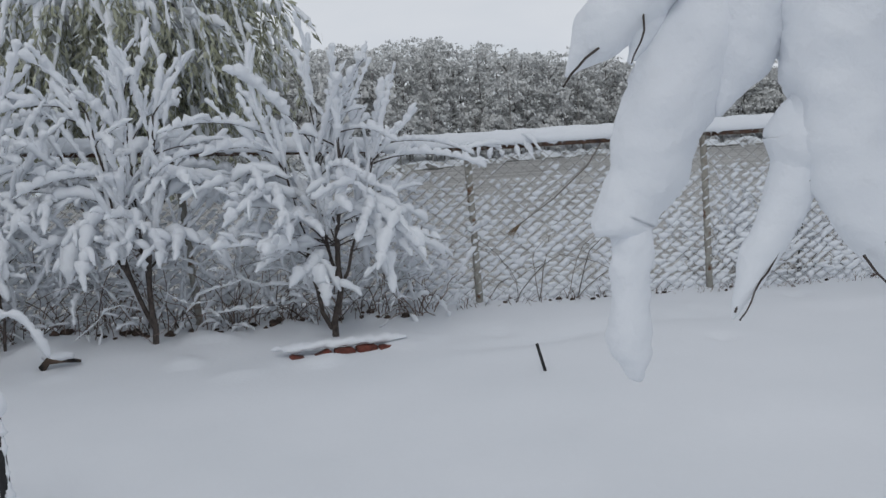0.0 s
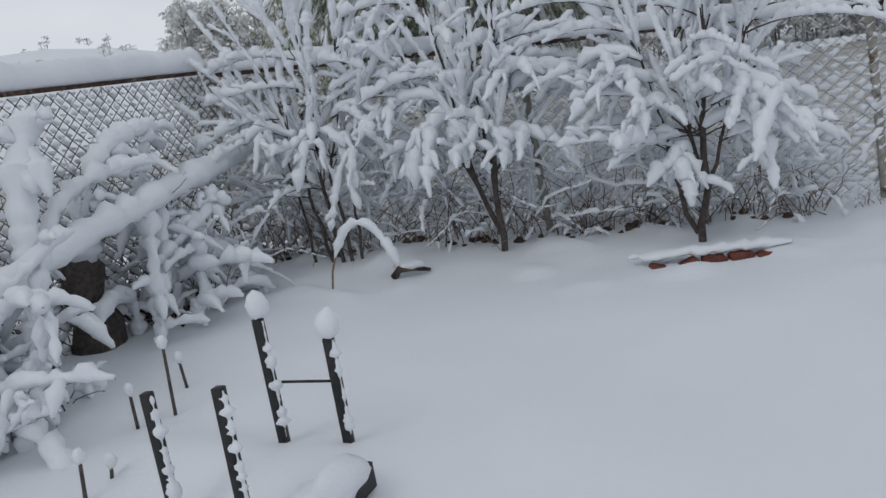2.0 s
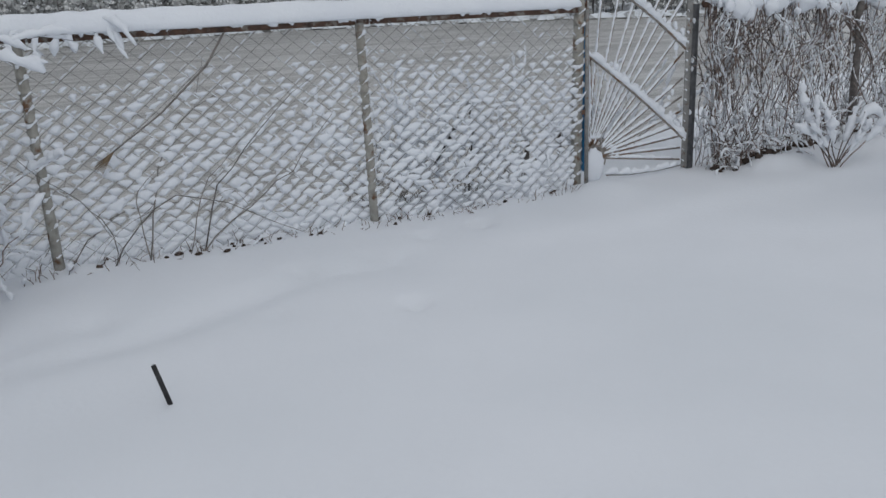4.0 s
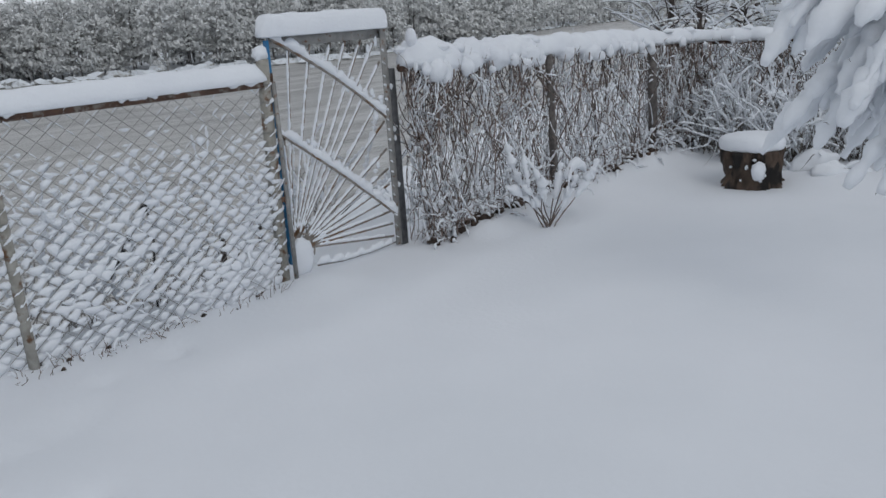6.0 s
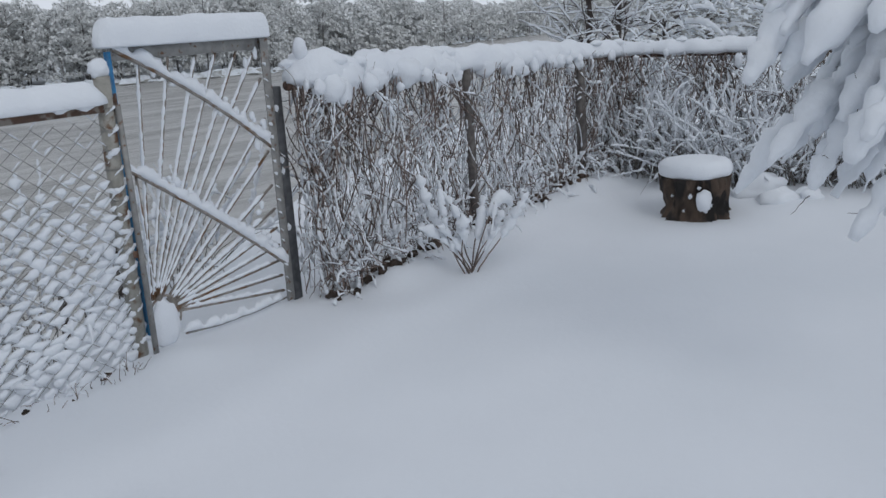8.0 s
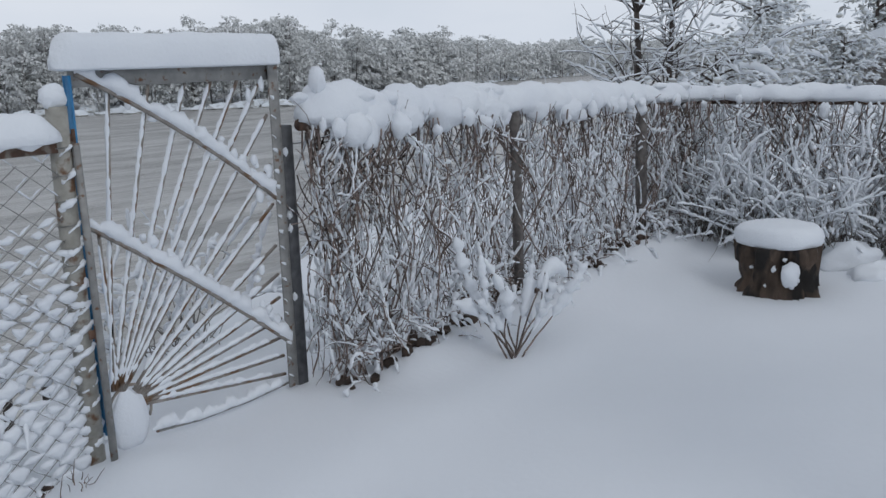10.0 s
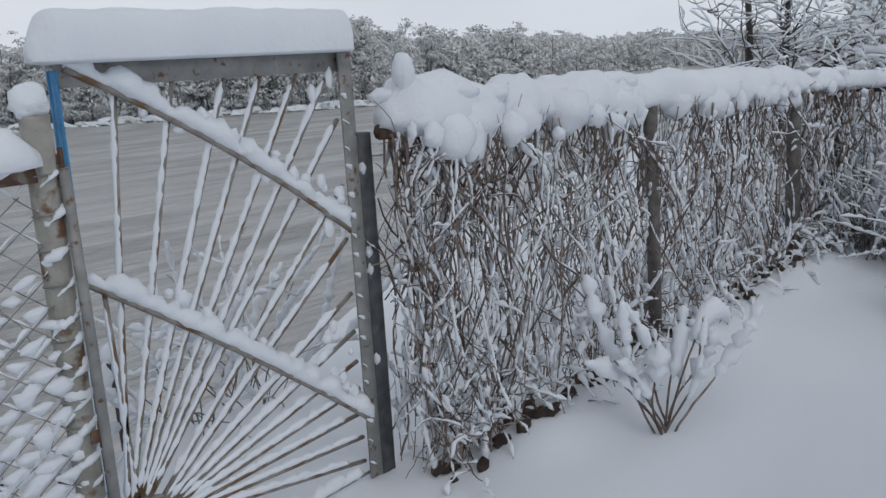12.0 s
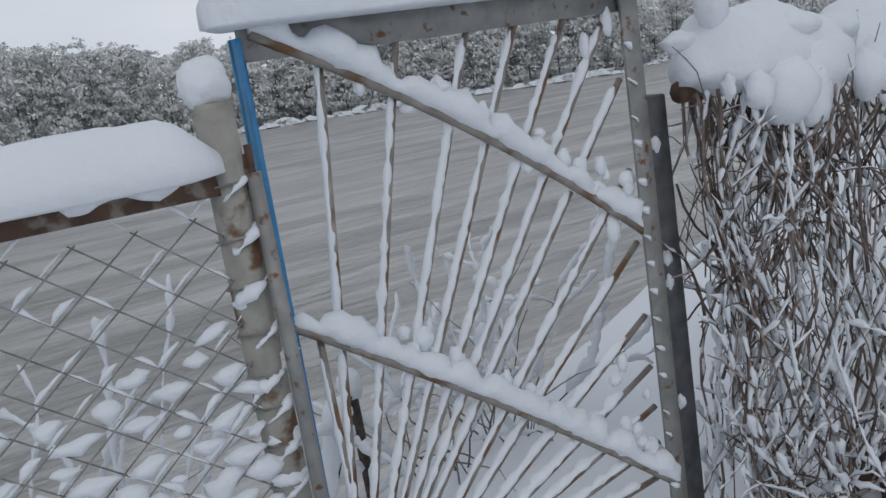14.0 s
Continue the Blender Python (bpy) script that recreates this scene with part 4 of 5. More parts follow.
def snowy_shrub(label, base, blades, seed, size, spread_, high):
    rng = random.Random(seed)
    t = thing("shrub", base, label, "shrub")
    snow, stems = Shape(), Shape()
    for i in range(blades):
        a = rng.uniform(0, 2 * math.pi)
        d = Vector((math.cos(a) * spread_ * rng.uniform(0.3, 1.0), math.sin(a) * spread_ * rng.uniform(0.3, 1.0), 1))
        pts = wander(rng, Vector(base) + Vector((rng.gauss(0, 0.06), rng.gauss(0, 0.04), -0.03)), d, rng.uniform(0.55, 1.0) * high, 12, 0.015, 0.10)
        stems.tube(pts, taper(0.006, 0.0035, 13), 5)
        k = rng.randint(3, 6)
        snow_on(snow, [p + Vector((0.008, -0.006, 0)) for p in pts[k:]], rng.uniform(0.7, 1.25) * size, rng, 0.018, 9, 0.35, 0.75)
        if rng.random() < 0.5:
            sub = wander(rng, pts[rng.randint(4, 9)], d + Vector((rng.gauss(0, 0.6), rng.gauss(0, 0.6), 0)), rng.uniform(0.08, 0.2), 6, 0, 0.1)
            stems.tube(sub, taper(0.004, 0.002, 7), 4)
            snow_on(snow, sub, size * rng.uniform(0.5, 0.9), rng, 0.018, 8, 0.4, 0.7)
    pts = [Vector(base) + Vector((0.45 * u, -0.06 * u, 0.42 * math.sin(u * 2.1))) for u in np.linspace(0, 1, 10)]
    stems.tube(pts, taper(0.006, 0.003, 10), 5)
    snow_on(snow, pts[4:], size * 1.7, rng, 0.03, 9, 0.6, 0.3)
    tagged(part("twig_growth", stems, TWIG, t), kind="stuff")
    tagged(part("snow_load", snow, SNOW, t), kind="stuff")


snowy_shrub("small upright shrub with snow-thick shoots before the hedge", (6.90, 7.18, 0.03), 10, 16, 0.024, 0.72, 0.80)
brush("shrub", "frosted twiggy shrub on the bank behind the gate", (5.6, 6.3, 8.8, 9.3), 34, (0.6, 1.15), 51, 0.95, GREY_TWIG, category="shrub", r=0.004)
brush("shrub", "frosted weeds on the bank behind the mesh", (3.0, 4.55, 8.3, 8.6), 105, (0.5, 1.3), 52, 0.95, GREY_TWIG, category="shrub", r=0.003, snow_r=(0.005, 0.014))
brush("shrub", "twiggy shrub full of snow before the corner of the hedge", (10.1, 10.6, 6.2, 7.6), 230, (0.4, 1.25), 53, 0.9, GREY_TWIG, category="shrub", r=0.004, snow_r=(0.005, 0.012))
brush("shrub", "tangled snowy shrub along the far side fence", (10.6, 11.0, 4.6, 6.3), 200, (0.3, 1.1), 54, 0.9, GREY_TWIG, category="shrub", r=0.004, snow_r=(0.005, 0.013))


# ---- the stump and what lies round it ----
def build_stump():
    rng = random.Random(4)
    t = thing("tree_stump", (9.27, 6.48, 0), "rotten dark tree stump with a thick snow cushion", "stump")
    s = Shape()
    pts, sides = [(0.25, -0.08), (0.225, 0.02), (0.205, 0.07), (0.205, 0.13), (0.215, 0.19), (0.225, 0.25), (0.232, 0.30), (0.232, 0.335), (0.12, 0.34), (0.01, 0.33)], 60
    for r, z in pts:
        for j in range(sides):
            a = 2 * math.pi * j / sides
            rr = r * (1 + 0.16 * noise.noise(Vector((math.cos(a) * 2.5, math.sin(a) * 2.5, z * 2))) + 0.30 * noise.noise(Vector((math.cos(a) * 6, math.sin(a) * 9, z * 5))) + 0.16 * noise.noise(Vector((math.cos(a) * 15, math.sin(a) * 15, z * 14))))
            s.v.append(Vector((9.27 + rr * math.cos(a), 6.48 + rr * math.sin(a), z)))
    for i in range(len(pts) - 1):
        for j in range(sides):
            j2 = (j + 1) % sides
            s.f.append((i * sides + j, i * sides + j2, (i + 1) * sides + j2, (i + 1) * sides + j))
    s.v = [Vector((9.20 + (q.x - 9.27) * 1.14, 6.46 + (q.y - 6.48) * 1.14, q.z)) for q in s.v]
    part("wood", s, WOOD, t)
    s = Shape()
    prof = [(0.0005, 0.462), (0.10, 0.461), (0.19, 0.456), (0.232, 0.445), (0.254, 0.42), (0.262, 0.385), (0.260, 0.35), (0.25, 0.325), (0.22, 0.312), (0.0005, 0.312)]
    for r, z in prof:
        for j in range(24):
            a = 2 * math.pi * j / 24
            rr = r * (1 + 0.10 * noise.noise(Vector((math.cos(a) * 1.6, math.sin(a) * 1.6, 5))) + 0.05 * noise.noise(Vector((math.cos(a) * 5, math.sin(a) * 5, z * 9))))
            s.v.append(Vector((9.20 + 1.12 * rr * math.cos(a), 6.46 + 1.12 * rr * math.sin(a), z + 0.015)))
    s.f = [(i * 24 + (j + 1) % 24, i * 24 + j, (i + 1) * 24 + j, (i + 1) * 24 + (j + 1) % 24) for i in range(len(prof) - 1) for j in range(24)]
    part("snow_cap", s, SNOW, t, "thick rounded cushion of snow")
    s = Shape()
    s.lump((8.97, 6.31, 0.16), 0.07, 0.06, 0.095, 8, 0.4, 7, 10)
    part("snow_clump", s, SNOW, t)
    s = Shape()
    for i in range(7):
        a, z = rng.uniform(2.4, 5.4), rng.uniform(0.05, 0.28)
        s.lump((9.20 + 0.25 * math.cos(a), 6.46 + 0.25 * math.sin(a), z), rng.uniform(0.008, 0.018), rng.uniform(0.008, 0.018), rng.uniform(0.010, 0.022), i * 1.7, 0.8, 6, 8)
    tagged(part("snow_flecks", s, SNOW, t), kind="stuff")
    for x, y, r in ((9.75, 5.95, 0.15), (9.98, 5.75, 0.12), (10.1, 6.2, 0.22), (9.75, 6.55, 0.12)):
        s = Shape()
        s.lump((x, y, 0.03), r * 1.2, r * 1.05, r * 0.7, x * 3, 0.5, 12, 18, 0.5)
        tagged(part("snow_mound", s, SNOW), "rounded heap of snow beside the stump", "snow mound", "snow mounds by the stump")


build_stump()


# ---- boughs that hang over the yard ----
def hung_bough(shape_b, shape_s, pts, size, rng, r=0.008, lumpy=0.3, sides=10, step=0.03):
    q = [Vector(p) for p in pts]
    fine = []
    for i in range(len(q) - 1):
        p0, p1, p2, p3 = q[max(0, i - 1)], q[i], q[i + 1], q[min(len(q) - 1, i + 2)]
        for k in range(6):
            t = k / 6
            fine.append(0.5 * ((2 * p1) + (p2 - p0) * t + (2 * p0 - 5 * p1 + 4 * p2 - p3) * t * t + (3 * p1 - p0 - 3 * p2 + p3) * t ** 3))
    fine.append(q[-1])
    shape_b.tube(fine[:-4], taper(r, r * 0.4, len(fine) - 4), 6)
    snow_on(shape_s, fine[:-1] if len(fine) > 4 else fine, size, rng, step, sides, 0.35, lumpy, 1.05)


def mass(shape, pts, radii, seed, sides=28):
    """A heavy hanging mass of snow along a bough, swollen and uneven."""
    q, rr = [], []
    for i in range(len(pts) - 1):
        for k in range(14):
            t = k / 14
            s = t * t * (3 - 2 * t)
            q.append(Vector(pts[i]).lerp(Vector(pts[i + 1]), t) + Vector((0.012 * noise.noise(Vector((seed, i + t, 0)) * 1.7), 0, 0)))
            rr.append(radii[i] + (radii[i + 1] - radii[i]) * s)
    q.append(Vector(pts[-1]))
    rr.append(radii[-1])
    n = len(q)
    rr = [r * math.sqrt(max(0.02, min(1, min(i + 0.1, n - 1 - i + 0.1) / 8))) for i, r in enumerate(rr)]
    shape.tube(q, rr, sides, 1.0, 1.0, 0.20, 24.0)


def overhanging_tree():
    rng = random.Random(8)
    t = thing("overhanging_tree", (1.75, 0.35, 0), "tree whose boughs hang low under heavy wet snow", "tree")
    s = Shape()
    s.tube([(1.75, 0.35, -0.2), (1.72, 0.4, 0.9), (1.6, 0.5, 1.8), (1.3, 0.75, 2.35)], [0.08, 0.07, 0.06, 0.04], 9)
    part("trunk", s, BARK, t)
    limbs = {"a": [(1.3, 0.75, 2.35), (0.9, 1.1, 2.3), (0.58, 1.30, 2.08), (0.44, 1.35, 1.80), (0.36, 1.355, 1.52), (0.345, 1.35, 1.42), (0.35, 1.345, 1.27)],
             "b": [(0.9, 1.1, 2.3), (0.72, 1.2, 2.1), (0.60, 1.27, 1.75), (0.62, 1.25, 1.5), (0.645, 1.23, 1.37)],
             "d": [(0.60, 1.27, 1.62), (0.55, 1.28, 1.52), (0.505, 1.29, 1.43), (0.475, 1.295, 1.345)],
             "e": [(0.72, 1.2, 2.1), (0.74, 1.18, 1.8), (0.70, 1.2, 1.64), (0.665, 1.215, 1.62)]}
    for pts in limbs.values():
        s = Shape()
        q = resample(pts, 0.06)
        q = [p + Vector((rng.gauss(0, 0.004), -0.006, rng.gauss(0, 0.004))) for p in q]
        s.tube(q, taper(0.007, 0.0016, len(q)), 6)
        part("bough", s, BARK, t)
    for pts, r in (([(0.46, 1.30, 1.86), (0.40, 1.305, 1.79), (0.36, 1.317, 1.746), (0.318, 1.338, 1.702), (0.296, 1.345, 1.688), (0.268, 1.358, 1.653)], 0.0045), ([(0.365, 1.315, 1.75), (0.362, 1.318, 1.70), (0.352, 1.32, 1.672)], 0.0025),
                   ([(0.56, 1.25, 1.53), (0.535, 1.266, 1.462), (0.505, 1.272, 1.40), (0.470, 1.277, 1.335)], 0.003), ([(0.60, 1.215, 1.42), (0.615, 1.21, 1.40), (0.64, 1.20, 1.375)], 0.003),
                   ([(0.585, 1.235, 1.70), (0.60, 1.225, 1.665), (0.625, 1.22, 1.655)], 0.004)):
        s = Shape()
        q = [p + Vector((rng.gauss(0, 0.0015), 0, rng.gauss(0, 0.0015))) for p in resample(pts, 0.014)]
        s.tube(q, taper(r * 0.7, r * 0.35, len(q)), 6)
        part("twig", s, BARK, t)
    heavy = ((((0.64, 1.28, 2.12), (0.53, 1.33, 1.92), (0.455, 1.345, 1.72), (0.395, 1.355, 1.58), (0.352, 1.365, 1.475), (0.335, 1.36, 1.42)), (0.055, 0.058, 0.058, 0.056, 0.044, 0.024), 1),
             (((0.365, 1.35, 1.47), (0.352, 1.35, 1.40), (0.342, 1.35, 1.31), (0.355, 1.345, 1.245)), (0.03, 0.026, 0.030, 0.022), 2),
             (((0.66, 1.24, 2.1), (0.59, 1.275, 1.88), (0.595, 1.275, 1.70), (0.615, 1.255, 1.52), (0.66, 1.22, 1.37)), (0.07, 0.075, 0.072, 0.06, 0.034), 3),
             (((0.60, 1.27, 1.68), (0.55, 1.285, 1.53), (0.51, 1.29, 1.43), (0.468, 1.295, 1.335)), (0.042, 0.034, 0.025, 0.012), 4),
             (((0.49, 1.31, 1.90), (0.425, 1.33, 1.815), (0.335, 1.36, 1.735), (0.278, 1.385, 1.665)), (0.045, 0.048, 0.042, 0.014), 5),
             (((0.72, 1.19, 1.95), (0.72, 1.19, 1.78), (0.70, 1.20, 1.66), (0.655, 1.215, 1.615)), (0.06, 0.055, 0.045, 0.018), 6),
             (((0.405, 1.345, 1.77), (0.378, 1.352, 1.73), (0.362, 1.355, 1.675)), (0.02, 0.026, 0.010), 7),
             (((0.53, 1.31, 1.98), (0.52, 1.31, 1.82), (0.50, 1.315, 1.72), (0.465, 1.325, 1.60)), (0.055, 0.055, 0.048, 0.025), 9), (((0.58, 1.30, 1.98), (0.57, 1.295, 1.82), (0.575, 1.29, 1.70)), (0.07, 0.07, 0.05), 15),
             (((0.545, 1.29, 1.62), (0.56, 1.285, 1.57), (0.57, 1.28, 1.5)), (0.03, 0.045, 0.03), 11),
             (((0.65, 1.23, 1.52), (0.67, 1.22, 1.45), (0.665, 1.21, 1.36)), (0.05, 0.05, 0.015), 13))
    for pts, radii, sd in heavy:
        s = Shape()
        mass(s, pts, radii, sd * 7.3)
        part("snow_load", s, SNOW, t, "heavy hanging mass of wet snow")


overhanging_tree()


def drooping_tree():
    rng = random.Random(19)
    t = thing("drooping_tree", (7.9, 3.0, 0), "tree bowed to the ground by thick snow on its boughs", "tree")
    s = Shape()
    s.tube([(7.9, 3.0, -0.2), (7.82, 3.05, 0.9), (7.6, 3.2, 1.9), (7.2, 3.45, 2.75)], [0.11, 0.095, 0.08, 0.05], 9)
    part("trunk", s, BARK, t)
    tips = [(6.10, 5.16, 0.79), (5.66, 4.97, 1.33), (5.78, 4.92, 0.98), (5.63, 4.74, 1.42), (5.77, 4.57, 0.69), (5.83, 4.74, 0.88), (5.77, 4.39, 0.66), (5.71, 4.28, 1.09), (5.66, 4.89, 1.62), (5.74, 4.79, 1.75), (5.84, 4.06, 0.80), (5.68, 4.57, 1.02), (5.74, 4.42, 1.24), (5.77, 4.86, 1.38), (5.82, 4.64, 1.17), (6.06, 4.93, 0.95), (5.63, 4.50, 1.53), (5.70, 4.13, 1.38)]
    tips += [(6.16, 5.07, 1.51), (6.27, 4.99, 1.26), (6.43, 4.86, 1.47), (6.09, 4.8, 1.06), (6.2, 4.68, 0.89), (6.47, 4.58, 1.2), (6.14, 4.4, 0.82), (6.48, 4.65, 1.51), (6.31, 4.4, 1.29), (6.34, 4.77, 0.75), (6.07, 4.44, 1.05)]
    for i, tip in enumerate(tips):
        tip = Vector(tip)
        root = Vector((7.15, 3.5, 2.75)).lerp(Vector((7.5, 3.25, 2.0)), rng.random())
        over = root.lerp(tip, 0.62) + Vector((rng.gauss(0, 0.08), rng.gauss(0, 0.08), rng.uniform(0.2, 0.45)))
        near = over.lerp(tip, 0.6) + Vector((0, 0, 0.06))
        twigs, snow = Shape(), Shape()
        hung_bough(twigs, snow, [root, root.lerp(over, 0.6) + Vector((0, 0, 0.15)), over, near, tip], rng.uniform(0.040, 0.062), rng, 0.012, 0.5)
        for k in range(15):
            a = over.lerp(tip, rng.uniform(-0.5, 0.5)) + Vector((0, 0, 0.06))
            end = a + (tip - over) * rng.uniform(0.2, 0.42) + Vector((rng.gauss(0, 0.09), rng.gauss(0, 0.09), -rng.uniform(0.04, 0.22)))
            hung_bough(twigs, snow, [a, a.lerp(end, 0.4) + Vector((0, 0, 0.05)), end], rng.uniform(0.018, 0.040), rng, 0.005, 0.65, 9, 0.024)
        for k in range(2):
            a = over.lerp(tip, rng.uniform(0.2, 1.0))
            pts = wander(rng, a, (rng.gauss(-0.3, 0.5), rng.gauss(0.2, 0.5), rng.gauss(0.1, 0.3)), rng.uniform(0.08, 0.16), 5, 0, 0.25)
            twigs.tube(pts, taper(0.0022, 0.001, 6), 4)
        bough = part("bough", twigs, BARK, t)
        part("snow_load", snow, SNOW, bough, "thick sleeve of snow")


drooping_tree()


# ---- the corner: leaning limb, stump, bent bushes ----
def build_corner():
    rng = random.Random(90)
    t = thing("leaning_limb", (-4.0, 6.6, 0), "long leaning limb buried in a thick roll of snow", "limb")
    pts = [(-4.05, 7.95, 1.02), (-3.85, 6.9, 0.93), (-3.75, 6.0, 0.86), (-3.7, 5.2, 0.78), (-3.72, 4.6, 0.66), (-3.75, 4.2, 0.4), (-3.8, 4.0, -0.05)]
    s, sn = Shape(), Shape()
    hung_bough(s, sn, pts, 0.085, rng, 0.045, 0.25, 12, 0.05)
    part("limb", s, BARK, t)
    part("snow_load", sn, SNOW, t)
    for pts, size in (([(-3.82, 5.98, 0.86), (-3.72, 5.80, 0.60), (-3.66, 5.66, 0.28), (-3.62, 5.56, -0.02)], 0.050), ([(-3.78, 5.80, 0.42), (-3.72, 6.12, 0.56), (-3.70, 6.50, 0.70), (-3.70, 6.62, 0.86)], 0.055),
                      ([(-3.80, 5.00, 0.80), (-3.85, 5.20, 0.98), (-3.85, 5.60, 1.10), (-3.85, 6.20, 1.06)], 0.060), ([(-3.80, 4.80, 0.62), (-3.80, 4.90, 1.10), (-3.82, 5.05, 1.40), (-3.82, 5.20, 1.60)], 0.070),
                      ([(-3.95, 5.40, 0.80), (-3.95, 5.75, 1.18), (-3.95, 6.20, 1.32), (-3.95, 6.60, 1.30)], 0.060), ([(-3.80, 6.00, 0.40), (-3.78, 6.02, 0.66), (-3.80, 6.15, 0.90)], 0.045)):
        s, sn = Shape(), Shape()
        hung_bough(s, sn, pts, size, rng, 0.016, 0.6, 11, 0.03)
        for k in range(6):
            a = Vector(pts[rng.randint(0, len(pts) - 2)]).lerp(Vector(pts[-1]), rng.uniform(0.1, 0.7))
            b = a + Vector((rng.gauss(0.05, 0.12), rng.gauss(0, 0.16), rng.gauss(-0.05, 0.14)))
            hung_bough(s, sn, [a, a.lerp(b, 0.5) + Vector((0, 0, 0.03)), b], size * rng.uniform(0.4, 0.75), rng, 0.006, 0.6, 9, 0.022)
        tagged(part("snow_load", sn, SNOW, part("branch", s, BARK, t)), kind="stuff")
    u = thing("old_trunk", (-4.2, 5.65, 0), "dark broken trunk standing in snowy brush", "stump")
    s = Shape()
    s.tube([(-4.2, 5.65, -0.1), (-4.19, 5.66, 0.15), (-4.2, 5.66, 0.32), (-4.2, 5.68, 0.52), (-4.18, 5.68, 0.62)], [0.19, 0.15, 0.13, 0.12, 0.07], 16, 1, 1, 0.45, 9.0)
    part("wood", s, BARK, u)
    s = Shape()
    s.lump((-4.18, 5.68, 0.64), 0.13, 0.13, 0.09, 2, 0.4, 10, 14)
    part("snow_cap", s, SNOW, u)
    brush("brush", "dense bent bushes loaded with snow by the side fence", (-4.25, -3.7, 6.0, 6.9), 45, (0.4, 1.0), 14, 0.95, category="bush", arch=0.10)
    brush("brush", "low snow-bent bushes beside the rack", (-4.1, -3.45, 3.7, 4.8), 50, (0.3, 0.7), 15, 1.0, category="bush", arch=0.05, snow_r=(0.018, 0.034))
    # this last thicket is added only to darken the gaps in the side mesh
    brush("brush", "dark bare thicket added behind the side fence to darken its gaps", (-4.95, -4.5, 3.2, 7.7), 260, (0.6, 1.5), 16, 0.15, BARK, category="bush", r=0.007)
    litter("dark bark litter at the foot of the side fence", (-4.25, -3.9), 6.3, 64, 20, 0.08)
    b = thing("snow_covered_bush", (-4.0, 4.9, 0), "bush sagging under big clumps of snow", "bush")
    tw, sn = Shape(), Shape()
    for i in range(84):
        base = Vector((rng.uniform(-4.3, -3.7), rng.uniform(3.6, 6.6), 0))
        if 4.75 < base.y < 5.95:
            continue
        q = wander(rng, base, (rng.gauss(0.15, 0.35), rng.gauss(-0.1, 0.35), 1), rng.uniform(0.5, 1.35), 10, 0.12, 0.16)
        tw.tube(q, taper(0.012, 0.004, 11), 5)
        snow_on(sn, q[3:], rng.uniform(0.030, 0.055), rng, 0.028, 9, 0.6, 0.5)
        for k in range(3):
            sub = wander(rng, q[rng.randint(3, 9)], (rng.gauss(0, 1), rng.gauss(0, 1), rng.gauss(-0.3, 0.4)), rng.uniform(0.14, 0.40), 6, 0.16, 0.12)
            tw.tube(sub, taper(0.005, 0.002, 7), 4)
            snow_on(sn, sub, rng.uniform(0.024, 0.046), rng, 0.024, 9, 0.6, 0.45)
    tagged(part("twig_growth", tw, BARK, b), kind="stuff")
    tagged(part("snow_load", sn, SNOW, b), kind="stuff")


build_corner()


def build_rack():
    rng = random.Random(31)
    t = thing("upturned_frame", (-1.85, 3.75, 0), "black upturned frame with four legs standing in snow", "frame")
    legs = ((-1.975, 4.05, 0.575), (-1.685, 4.06, 0.475), (-2.12, 3.47, 0.50), (-1.765, 3.38, 0.545))
    for x, y, z in legs:
        s = Shape()
        m = Matrix.Translation((x, y, z / 2 - 0.02)) @ Matrix.Rotation(radians(rng.uniform(-1, 1)), 4, "Y")
        s.box((0, 0, 0), (0.019, 0.019, z / 2 + 0.02), m)
        leg = part("leg", s, STAKE, t)
        if y > 4.0:
            s = Shape()
            s.lump((x + 0.004, y, z + 0.05), 0.048, 0.046, 0.066, x * 9, 0.25, 9, 12, 0.85)
            part("snow_cap", s, SNOW, leg, "tall cap of snow")
        s = Shape()
        snow_on(s, [Vector((x + 0.021, y - 0.008, 0.06)), Vector((x + 0.021, y - 0.008, z * 0.5)), Vector((x + 0.02, y - 0.008, z - 0.01))], 0.013, rng, 0.012, 7, 0.1, 1.3)
        part("snow_strip", s, SNOW, leg)
    for a, b, z in ((0, 1, 0.30),):
        s = Shape()
        s.tube([(legs[a][0], legs[a][1], z), (legs[b][0], legs[b][1], z - 0.01)], 0.006, 6)
        part("rung", s, STAKE, t)
    s = Shape()
    a, b = Vector((-1.44, 3.70, 0.07)), Vector((-1.50, 3.10, 0.05))
    m = Matrix.Translation((a + b) / 2) @ (b - a).to_track_quat("X", "Z").to_matrix().to_4x4()
    s.box((0, 0, 0), ((b - a).length / 2, 0.025, 0.05), m)
    part("beam", s, STAKE, t, "dark wet wooden beam")
    s = Shape()
    s.lump((-1.50, 3.46, 0.10), 0.10, 0.26, 0.085, 4, 0.5, 10, 14, 0.6)
    part("snow_load", s, SNOW, t)
    for x, y, h, dx in ((-2.82, 4.49, 0.34, 0.02), (-2.97, 4.84, 0.14, -0.02), (-2.93, 4.34, 0.16, 0.0), (-2.68, 3.64, 0.16, 0.03), (-2.68, 3.80, 0.06, 0.03)):
        st = thing("stake", (x, y, 0), "thin weathered stake with a snow tip", "stake", "thin stakes by the frame")
        s = Shape()
        s.tube([(x, y, -0.1), (x + dx, y, h)], [0.010, 0.008], 6)
        part("stick", s, BARK, st)
        s = Shape()
        s.lump((x + dx, y, h + 0.02), 0.026, 0.026, 0.035, x, 0.4, 6, 8)
        part("snow_cap", s, SNOW, st)


build_rack()


